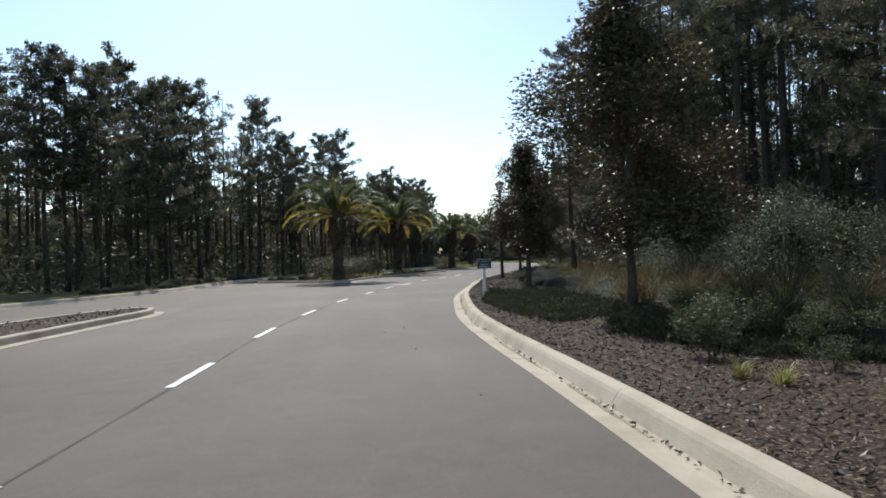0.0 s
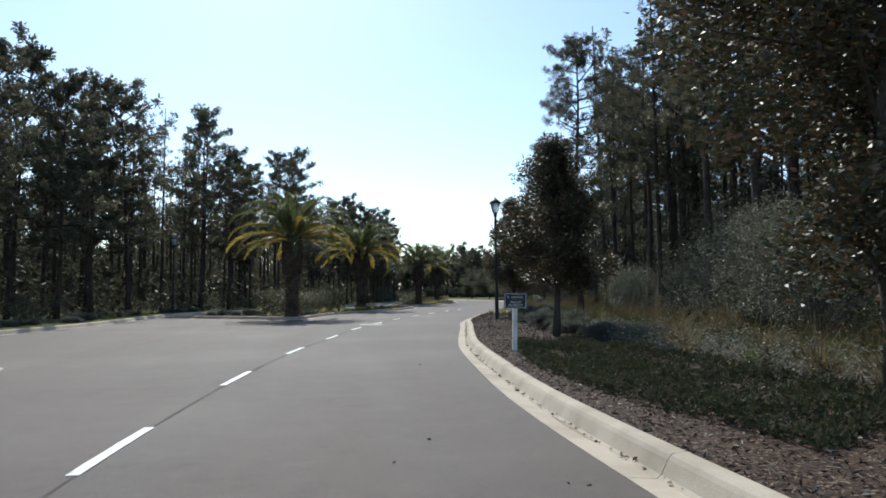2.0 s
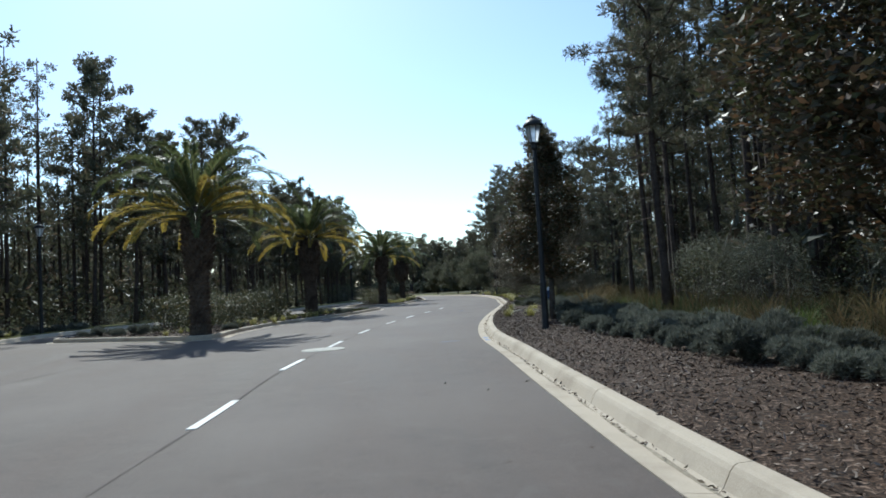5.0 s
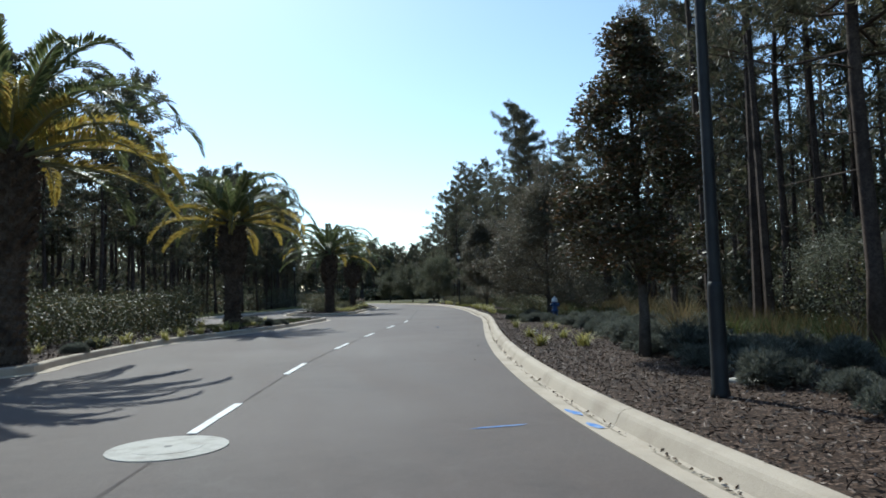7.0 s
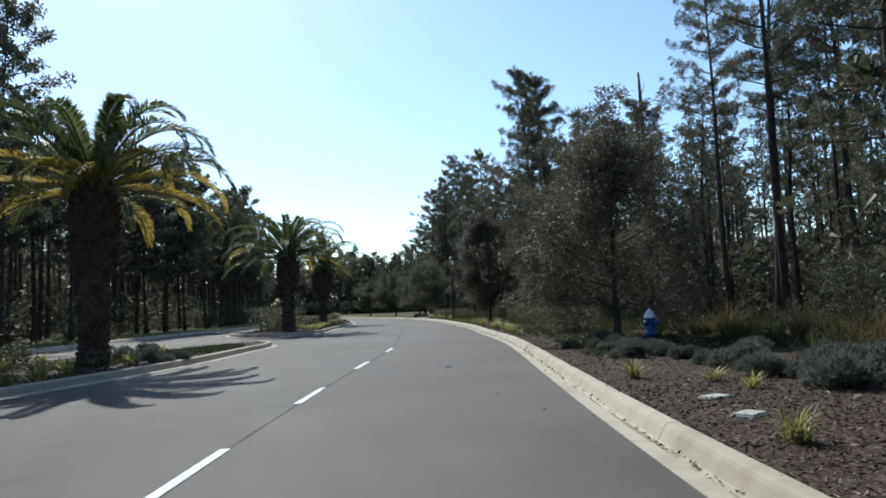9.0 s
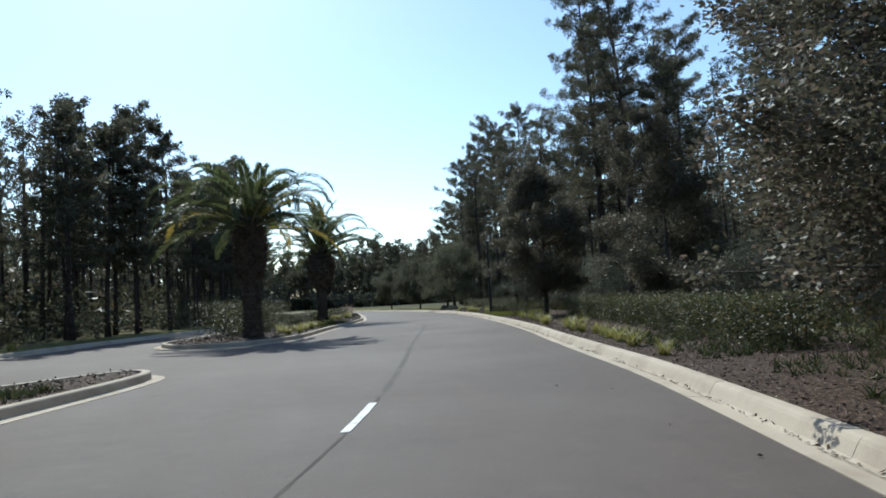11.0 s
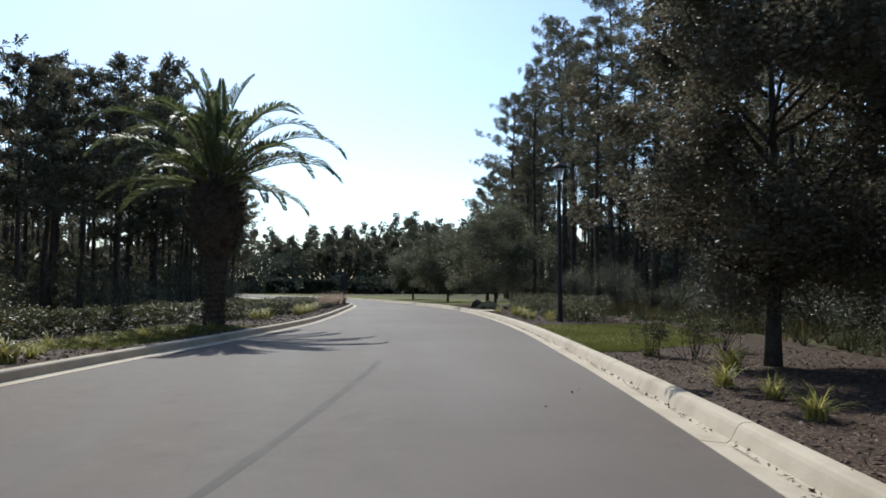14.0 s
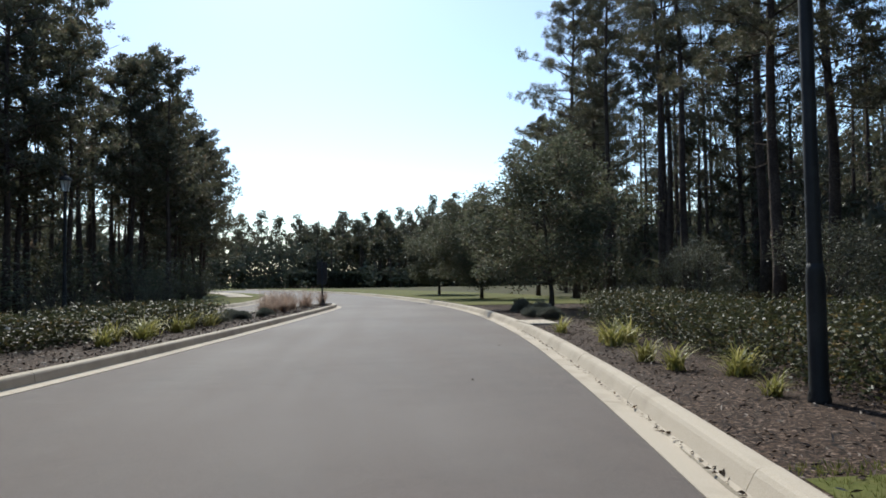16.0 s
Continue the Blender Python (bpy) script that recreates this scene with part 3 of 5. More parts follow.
for cx, cz, sx, sz in ((0.03, 1.0, 0.25, 0.004), (0.03, 1.035, 0.22, 0.022), (-0.14, 1.03, 0.03, 0.035)):
    part("emblem_bar", mesh_from("emblem_bar", *box(cx, -0.068, cz, sx, 0.003, sz), LID), panel)

nose_sign = thing("traffic_sign", "black framed sign seen from behind on a decorative post", "sign", pose(13.32, 127.9, 0.13, 0, 0, 5))
part("post", mesh_from("post", *lathe([(0.14, 0), (0.14, 0.04), (0.1, 0.1), (0.07, 0.22), (0.055, 0.4), (0.04, 0.46), (0.04, 2.05)], 12), BLACKMETAL, True), nose_sign)
part("panel", mesh_from("panel", *box(0, 0.05, 1.5, 0.48, 0.03, 1.05, 0.02), BLACKMETAL), nose_sign)
part("finial", mesh_from("finial", *lathe([(0.04, 2.05), (0.06, 2.08), (0.03, 2.12), (0.05, 2.17), (0.01, 2.23)], 10), BLACKMETAL, True), nose_sign)


def hydrant(x, y):
    h = thing("fire_hydrant", "blue fire hydrant with a white bonnet among shrubs", "fire hydrant", pose(x, y, 0.12, 0, 0, 25))
    part("barrel", mesh_from("barrel", *lathe([(0.15, 0), (0.15, 0.04), (0.11, 0.05), (0.11, 0.30), (0.14, 0.31), (0.14, 0.36), (0.105, 0.37), (0.105, 0.66), (0.12, 0.7)], 16), BLUE, True), h)
    part("bonnet", mesh_from("bonnet", *lathe([(0.13, 0.695), (0.135, 0.72), (0.12, 0.735), (0.112, 0.79), (0.088, 0.84), (0.045, 0.865), (0.033, 0.87), (0.033, 0.91)], 16), WHITEPAINT, True), h, "white painted bonnet")
    for az, r in ((180, 0.06), (0, 0.06), (-90, 0.08)):
        m = pose(0, 0, 0.58, 0, 90, 0) if az == 0 else (pose(0, 0, 0.58, 0, -90, 0) if az == 180 else pose(0, 0, 0.58, 90, 0, 0))
        part("outlet_cap", mesh_from("outlet_cap", *lathe([(r * 0.8, 0.08), (r * 0.8, 0.15), (r, 0.155), (r, 0.21), (r * 0.5, 0.22), (0.02, 0.22), (0.02, 0.245)], 12), BLUE, True), h, "", m)
    for k in range(8):
        w = 2 * math.pi * k / 8
        part("bolt", mesh_from("bolt", *lathe([(0.014, 0.355), (0.014, 0.385)], 6, 0.128 * math.cos(w), 0.128 * math.sin(w)), BLUE), h)


hydrant(11.05, 57.95)

for x, y, rz in ((7.04, 50.5, 14), (6.57, 49.4, 24)):
    lid = thing("valve_box", "pale rectangular utility box lid set in mulch", "utility lid", pose(x, y, 0.14, 0, 0, rz), "utility lids")
    part("body", mesh_from("body", *box(0, 0, -0.045, 0.33, 0.23, 0.12, 0.01), LID), lid)
    part("lid", mesh_from("lid", *box(0, 0, 0.021, 0.3, 0.2, 0.014, 0.006), LID), lid, "sun-bleached pale lid")
slab = thing("concrete_pad", "low pale concrete pad beside the lamp", "slab", pose(5.06, 38.9, 0.12, 0, 0, 18), me=mesh_from("concrete_pad", *box(0, 0, 0.03, 0.5, 0.4, 0.06, 0.015), LID))
inlet = thing("storm_inlet", "raised concrete storm drain inlet in the kerb", "drain", pose(19.70, 112.0, 0.02, 0, 0, 0))
part("top_slab", mesh_from("top_slab", *box(0, 0, 0.1, 0.75, 1.5, 0.12, 0.02), CONCRETE), inlet)
marker = thing("marker_post", "thin white plastic marker post on the verge", "post", pose(26.56, 104.5, 0.1))
part("pipe", mesh_from("pipe", *lathe([(0.05, 0), (0.05, 1.0), (0.045, 1.02)], 10), WHITEPAINT, True), marker)
part("cap", mesh_from("cap", *lathe([(0.06, 1.0), (0.06, 1.07), (0.03, 1.09)], 10), WHITEPAINT, True), marker)


# ---------------------------------------------------------------- plants: building blocks
rng = np.random.default_rng(7)


def unit(v):
    return v / (np.linalg.norm(v, axis=-1, keepdims=True) + 1e-9)


def needles(centres, axes, count, length, width, spread, r=rng, fan=False):
    """Sprays of thin blades: one spray of count blades at each centre, round its axis."""
    k = len(centres)
    d = unit(axes[:, None, :] + r.normal(0, spread, (k, count, 3)))
    L = length * r.uniform(0.7, 1.2, (k, count, 1))
    side = unit(np.cross(d, r.normal(0, 1, (k, count, 3)))) * width / 2
    base = centres[:, None, :] + d * L * 0.08
    tri = np.stack([base, base + d * L - side, base + d * L + side], 2) if fan else np.stack([base - side, base + side, base + d * L], 2)
    return tri.reshape(-1, 3, 3)


def leaves(centres, length, width, r=rng, droop=0.2):
    """Four-cornered leaves, pointed at both ends, turned every way."""
    k = len(centres)
    d = r.normal(0, 1, (k, 3))
    d[:, 2] = np.abs(d[:, 2]) * 0.5 - droop
    d = unit(d)
    s = unit(np.cross(d, r.normal(0, 1, (k, 3))))
    L = length * r.uniform(0.7, 1.25, (k, 1))
    w = width * r.uniform(0.7, 1.25, (k, 1)) / 2
    up = np.cross(s, d) * L * 0.12
    a = centres
    return np.stack([a, a + d * L * 0.5 + s * w + up, a + d * L, a + d * L * 0.5 - s * w + up], 1)


def clumped(n, clumps, radius, r=rng):
    """Points round clump centres, more on the skin of each clump."""
    share = radius ** 2 / (radius ** 2).sum()
    idx = r.choice(len(clumps), n, p=share)
    d = unit(r.normal(0, 1, (n, 3)))
    rad = radius[idx][:, None] * (1 - 0.55 * r.random((n, 1)) ** 1.6) * (1 + r.normal(0, 0.14, (n, 1)))
    return clumps[idx] + d * rad * np.array([1, 1, 0.85])


def limb(p0, p1, r0, r1, sides=5, bend=0.15, r=rng):
    p0, p1 = np.array(p0, float), np.array(p1, float)
    mid = (p0 + p1) / 2 + r.normal(0, bend, 3) * np.linalg.norm(p1 - p0) * 0.3
    return tube([p0, mid, p1], [r0, (r0 + r1) / 2, r1], sides, False)


# ---------------------------------------------------------------- pines
def pine(seed, H, crown_from=0.5, limbs=44, twigs=8, tufts=2, blades=46, blade=(0.19, 0.022), reach=2.3, label="tall dark pine with a bare trunk and ragged crown"):
    """A pine: slim trunk, whorled limbs, twigs that end in round pompoms of needles."""
    r = np.random.default_rng(seed)
    lean = r.normal(0, 0.3, 2)
    zs = np.linspace(0, H, 10)
    pts = [(lean[0] * (z / H) ** 2 + 0.07 * math.sin(z * 0.6 + seed), lean[1] * (z / H) ** 2 + 0.07 * math.cos(z * 0.5 + seed), z - 0.1) for z in zs]
    rad = [0.16 * (H / 16) * (1 - 0.82 * (z / H)) + (0.06 if z == 0 else 0) for z in zs]
    shapes = [tube(pts, rad, 7)]
    cen, axs = [], []
    at = lambda z: np.array([np.interp(z, zs, [p[0] for p in pts]), np.interp(z, zs, [p[1] for p in pts]), z])
    az = r.uniform(0, 6.28)

    def pompom(p, way):
        cen.append(p)
        axs.append(unit(way + np.array([0, 0, 0.45])) * 0.5)

    for i in range(limbs):
        f = crown_from + (0.97 - crown_from) * ((i + r.random()) / limbs)
        az += 2.4 + r.normal(0, 0.5)
        rel = (f - crown_from) / (1 - crown_from)
        L = reach * (0.5 + 0.6 * math.sin(math.pi * min(1, rel * 0.7 + 0.2))) * r.uniform(0.4, 1.12) * (1 - 0.6 * rel ** 2)
        p0 = at(f * H)
        up = r.uniform(-0.12, 0.35) + 0.45 * rel
        p1 = p0 + np.array([math.cos(az) * L, math.sin(az) * L, up * L])
        shapes.append(limb(p0, p1, 0.04, 0.012, 3, 0.2, r))
        way = (p1 - p0) / (L + 0.01)
        side = np.array([-way[1], way[0], 0.05])
        for k in range(twigs):
            u = 1.0 if k == 0 else r.uniform(0.22, 0.98)
            root = p0 + (p1 - p0) * u
            turn = 0.0 if k == 0 else (1 if k % 2 else -1) * r.uniform(0.45, 1.0)
            go = unit(way * 0.8 + side * turn + np.array([0, 0, r.uniform(0.05, 0.5)]))
            reach_k = r.uniform(0.3, 0.75) * min(1.0, 0.35 + 0.3 * L)
            tip = root + go * reach_k
            if k and k < 4:
                shapes.append(limb(root, tip, 0.014, 0.006, 3, 0.15, r))
            for q in range(tufts):
                pompom(tip - go * 0.2 * q + r.normal(0, 0.1, 3) * (q > 0), unit(go + r.normal(0, 0.35, 3)))
    for k in range(14):
        pompom(at(H * r.uniform(0.93, 1.0)) + r.normal(0, 0.2, 3), np.array([0, 0, 1.0]))
    for i in range(9):
        z = H * r.uniform(0.2, crown_from)
        w = r.uniform(0, 6.28)
        L = r.uniform(0.3, 1.3)
        shapes.append(limb(at(z), at(z) + np.array([math.cos(w) * L, math.sin(w) * L, r.uniform(-0.2, 0.2)]), 0.02, 0.008, 3, 0.2, r))
    tree = thing("pine_tree", label, "tree", group="roadside pines")
    part("trunk", mesh_from("trunk", *join(*shapes), BARK, True), tree)
    part("crown", tri_mesh("crown", needles(np.array(cen), np.array(axs), blades, blade[0], blade[1], 0.85, r, True), NEEDLE), tree)
    return tree


PINES = [pine(11, 16.5, 0.42), pine(12, 15.0, 0.36), pine(13, 17.5, 0.48), pine(14, 13.5, 0.34), pine(15, 16.0, 0.48, 30), pine(16, 12.0, 0.26)]
ACROSS = [pine(21 + i, h, c, blades=13, blade=(0.26, 0.085), reach=2.7) for i, (h, c) in enumerate(((16.5, 0.4), (15.0, 0.34), (17.5, 0.44), (13.5, 0.3), (16.0, 0.42), (12.0, 0.24)))]
SIZES = [16.5, 15.0, 17.5, 13.5, 16.0, 12.0]
used, deep_places = set(), []


def plant_pine(x, y, h=None, kind=None, deep=False):
    if deep:
        deep_places.append((float(x), float(y), h))
        return
    across = x < left_x(y)
    pool, sizes = (ACROSS if across else PINES), SIZES
    i = int(rng.integers(0, len(pool))) if kind is None else kind
    s = (h / sizes[i]) if h else rng.uniform(0.85, 1.12)
    w = s ** 0.6 * rng.uniform(0.9, 1.1)
    m = Matrix.LocRotScale((x, y, 0.05), Euler((0, 0, rng.uniform(0, 6.28))), (w, w, s))
    if (across, i) not in used:
        used.add((across, i))
        pool[i].matrix_basis = m
    else:
        copy_thing(pool[i], m)


taken = []


def free(x, y, gap):
    if any((x - a) ** 2 + (y - b) ** 2 < gap * gap for a, b in taken):
        return False
    taken.append((x, y))
    return True


for x, y, h, k in ((8.31, 40.3, 13, 3), (21.3, 85.0, 16.2, 1), (27.73, 115.5, 18.2, 2), (26.69, 118.5, 17.6, 4), (26.00, 138, 11, 5), (-16.64, 75.5, 12.5, 1), (-12.88, 80.5, 14.0, 3),
                   (11.0, 33.5, 15, 4), (12.6, 36.6, 16, 0), (20.40, 64.0, 16.5, 4), (22.49, 66.5, 17, 2), (24.43, 104, 13.5, 2), (24.19, 109, 13.5, 0), (26.4, 131, 15.5, 1), (26.8, 127, 16.5, 4), (28.0, 133, 17, 2), (22.2, 89.7, 17.0, 1), (23.4, 92.0, 17, 3), (23.6, 71.0, 15.5, 4),
                   (3.76, 145, 11.5, 3), (3.57, 139.5, 14, 1), (3.30, 142, 13, 5), (2.42, 136.5, 14.5, 0), (0.88, 132, 16.5, 2), (2.44, 148.5, 11, 5), (-0.53, 153, 12.5, 3), (0.42, 140.5, 15.5, 4), (-0.39, 146, 14, 0)):
    taken.append((x, y))
    plant_pine(x, y, h, k)


def edge_right(y):
    return np.interp(y, [-10, 18, 30, 38, 44, 56, 63, 70, 80, 95, 110, 122, 130, 140, 150, 165, 200], [9.5, 9.0, 9.0, 7.5, 5.5, 9.0, 11.0, 12.0, 8.5, 6.0, 6.5, 8.0, 8.8, 11.5, 15.0, 23, 42])


def edge_left(y):
    return np.interp(y, [-10, 30, 60, 90, 115, 140, 160, 200], [6.0, 5.0, 4.0, 3.0, 3.4, 4.2, 5.5, 16])


n = 0
while n < 160:
    y = rng.uniform(6, 165)
    d = edge_right(y) + 24 * rng.random() ** 1.35
    x = right_x(y) + d
    if free(x, y, 2.2):
        plant_pine(x, y, rng.uniform(12.5, 17.5) * np.interp(y, [55, 62, 70, 75, 84, 88, 92, 97, 112, 120], [1, 0.95, 0.95, 0.8, 0.8, 1.1, 1.1, 0.8, 0.8, 1]), None, d > edge_right(y) + 4.5)
        n += 1
n = 0
while n < 235:
    y = rng.uniform(22, 165)
    d = edge_left(y) + 22 * rng.random() ** 1.35
    x = left_x(y) - d
    if free(x, y, 1.5):
        plant_pine(x, y, rng.uniform(0.85, 1.1) * np.interp(y, [20, 45, 60, 76, 88, 130, 160], [13.4, 14.4, 15.6, 14.8, 12.4, 13.4, 12.0]), None, d > edge_left(y) + 3.0)
        n += 1


for x0, x1, y0, y1, cnt in ((15, 42, 20, 64, 34), (26, 54, 66, 105, 30), (32, 58, 118, 165, 26)):
    k = 0
    while k < cnt:
        x, y = rng.uniform(x0, x1), rng.uniform(y0, y1)
        if x > right_x(y) + edge_right(y) + 5 and free(x, y, 1.6):
            plant_pine(x, y, rng.uniform(13.5, 18), None, True)
            k += 1


def far_pines(name, places, label, seed, tufts=34, blades=12, size=(0.5, 0.2), bare=(0.34, 0.55)):
    """Woods farther off: trunks, limbs and tufted crowns in one object."""
    r = np.random.default_rng(seed)
    tv, tf, cen, axs = [], [], [], []
    for x, y, h in places:
        o = len(tv)
        v, f = tube([(x, y, -0.1), (x + r.normal(0, 0.2), y, h)], [0.15, 0.03], 5, False)
        tv += v
        tf += [tuple(i + o for i in q) for q in f]
        c0 = r.uniform(*bare)
        puffs = 11
        for k in range(puffs):
            f = c0 + (0.98 - c0) * (k + r.random()) / puffs
            rel = (f - c0) / (1 - c0)
            rad = 1.9 * (1 - rel ** 1.6 * 0.85) * r.uniform(0.3, 1.0)
            w = r.uniform(0, 6.28)
            for q in range(max(1, tufts // puffs)):
                d = unit(r.normal(0, 1, 3))
                cen.append(np.array([x + math.cos(w) * rad, y + math.sin(w) * rad, f * h]) + d * r.uniform(0.2, 0.85) * np.array([1, 1, 0.7]))
                axs.append(d * 0.3 + np.array([0, 0, 0.2]))
    own = thing(name, label, "woods", kind="stuff")
    part("trunks", mesh_from("trunks", tv, tf, BARK), own)
    part("crowns", tri_mesh("crowns", needles(np.array(cen), np.array(axs), blades, size[0], size[1], 0.75, r, True), NEEDLE), own)


def dead_pine(x, y, H, seed):
    """A bare standing trunk with a broken top and a few dead limbs."""
    r = np.random.default_rng(seed)
    tree = thing("dead_pine", "bare dead grey pine standing among green pines", "tree", pose(x, y, 0.05))
    part("trunk", mesh_from("trunk", *tube([(0, 0, -0.1), (0.1, 0.0, H * 0.5), (0.05, 0.1, H * 0.9), (0.02, 0.12, H)], [0.2, 0.15, 0.1, 0.06], 7), GREYBARK, True), tree)
    for k in range(12):
        z, w, L = H * r.uniform(0.68, 0.97), r.uniform(0, 6.28), r.uniform(0.5, 1.7)
        tip = np.array([math.cos(w) * L, math.sin(w) * L, z + r.uniform(0.0, 0.8)])
        twigs = [limb((0.06, 0.06, z), tip, 0.035, 0.01, 4, 0.25, r), limb(tip * np.array([0.6, 0.6, 1]), tip + r.normal(0, 0.35, 3), 0.014, 0.005, 3, 0.2, r)]
        part("limb", mesh_from("limb", *join(*twigs), GREYBARK), tree)


dead_pine(24.5, 78.5, 14.4, 91)

thick = np.random.default_rng(77)
young = [(float(thick.uniform(29, 52)), float(thick.uniform(104, 150)), float(thick.uniform(5, 9.5))) for k in range(75)]
young += [(float(thick.uniform(13.5, 30)), float(thick.uniform(28, 56)), float(thick.uniform(4, 7.5))) for k in range(30)]
far_pines("young_pines", young, "young bushy pines growing under the tall woods", 24, 66, 14, (0.32, 0.1), (0.08, 0.2))
for k in range(46):
    deep_places.append((float(thick.uniform(12.5, 27)), float(thick.uniform(26, 52)), float(thick.uniform(13.5, 19))))
far_pines("pine_stand", deep_places, "stand of slim pines behind the first row", 20, 84, 16, (0.3, 0.085))
places = []
for k in range(230):
    y = rng.uniform(0, 190)
    places.append((float(right_x(y)) + edge_right(y) + rng.uniform(22, 55), y, rng.uniform(13, 18)))
far_pines("deep_woods", places, "dense pine woods behind the roadside trees", 21)
places = []
for k in range(250):
    y = rng.uniform(15, 190)
    places.append((float(left_x(y)) - edge_left(y) - rng.uniform(17, 50), y, rng.uniform(11.5, 14.5)))
far_pines("left_woods", places, "dense pine woods across the far lane", 22)
places = [(rng.uniform(-100, 105), rng.uniform(232, 290), rng.uniform(9.5, 15.5)) for k in range(330)]
places += [(rng.uniform(6, 53), rng.uniform(207, 232), rng.uniform(7, 12)) for k in range(45)]
places += [(rng.uniform(-72, -34), rng.uniform(185, 232), rng.uniform(9, 14)) for k in range(60)]
places += [(rng.uniform(43, 119), rng.uniform(195, 250), rng.uniform(11, 16)) for k in range(90)]
places += [(rng.uniform(10, 42), rng.uniform(234, 248), rng.uniform(14, 17.5)) for k in range(16)]
places += [(rng.uniform(26, 62), rng.uniform(212, 236), rng.uniform(12.5, 18)) for k in range(50)]
far_pines("far_woods", places, "distant line of pines beyond the bend", 23, 66, 12, (0.55, 0.22), (0.5, 0.68))
# leafy crowns that close the foot of the far woods, haze mixed into their colour
r = np.random.default_rng(55)
k = 1000
cl = np.stack([r.uniform(-105, 110, k), r.uniform(226, 246, k), 8.0 * r.random(k) ** 1.25], 1)
cl2 = np.stack([r.uniform(4, 56, 70), r.uniform(206, 214, 70), r.uniform(0.5, 3.0, 70)], 1)
cl = np.concatenate([cl, cl2])
c = clumped(84000, cl, np.concatenate([r.uniform(1.3, 2.6, k), r.uniform(0.9, 1.6, 70)]), r)
c[:, 2] = np.maximum(c[:, 2], 0.2)
core = np.stack([r.uniform(-105, 110, 30000), r.uniform(233, 240, 30000), 6.4 * r.random(30000)], 1)
c = np.concatenate([c, core, core * np.array([0.25, 0.03, 0.35]) + np.array([28, 205, 0.2])])
thing("far_thicket", "dull haze-greyed green leafy trees along the foot of distant woods", "woods", kind="stuff", me=quad_mesh("far_thicket", leaves(c, 0.75, 0.42, r), HAZYLEAF))
# low scrub that closes the woods
side = []
for s, line_x, gap in ((1, right_x, 62), (-1, left_x, 58)):
    yy = rng.uniform(-10, 200, 3600)
    side.append(np.stack([line_x(yy) + s * (gap + rng.uniform(0, 14, 3600)), yy, 10.0 * rng.random(3600) ** 1.25], 1))
allc = np.concatenate(side)
thing("far_scrub", "dark scrub along the foot of distant woods", "scrub", kind="stuff",
      me=tri_mesh("far_scrub", needles(allc, np.tile([0, 0, 1.0], (len(allc), 1)), 5, 1.6, 0.75, 0.9), OAKLEAF))


# shaded brush between the trunks, behind the first trees
for name, line_x, side, edge in (("brush_right", right_x, 1, edge_right), ("brush_left", left_x, -1, edge_left)):
    m = 24000 if side > 0 else 26000
    y = rng.uniform(2, 195, m)
    d = np.array([edge(v) for v in y]) + 3 + 55 * rng.random(m) ** 0.8
    z = 0.1 + (1.7 + d * 0.13) * rng.random(m) ** 1.1
    c3 = np.stack([line_x(y) + side * d, y, z], 1)
    thing(name, "dense shaded brush under the pine woods", "brush", kind="stuff", me=tri_mesh(name, needles(c3, np.tile([0, 0, 0.6], (m, 1)), 7, 0.75, 0.24, 0.9), NEEDLE))


# leafy thickets along the edge of the woods
for name, line_x, side, edge, y0, y1, leaf, cnt in (("thicket_left", left_x, -1, edge_left, 18, 172, (0.2, 0.1), 17000), ("thicket_right", right_x, 1, edge_right, 34, 126, (0.14, 0.07), 15000)):
    r = np.random.default_rng(int(y0))
    k = 260
    cy = r.uniform(y0, y1, k)
    cd = np.array([edge(v) for v in cy]) + (0.3 if side < 0 else 1.8) + 5.5 * r.random(k)
    ch = r.uniform(0.5, 1.5, k) + 1.4 * (r.random(k) < 0.4)
    cl = np.stack([line_x(cy) + side * cd, cy, 0.1 + ch * 0.55], 1)
    idx = r.integers(0, k, cnt)
    d = unit(r.normal(0, 1, (cnt, 3))) * (r.random((cnt, 1)) ** 0.4)
    p = cl[idx] + d * np.stack([np.full(cnt, 1.0), np.full(cnt, 1.1), ch[idx] * 0.6], 1)
    p[:, 2] = np.maximum(p[:, 2], 0.12)
    thing(name, "leafy thicket at the foot of the pine woods", "thicket", kind="stuff", me=quad_mesh(name, leaves(p, leaf[0], leaf[1], r), OAKLEAF))


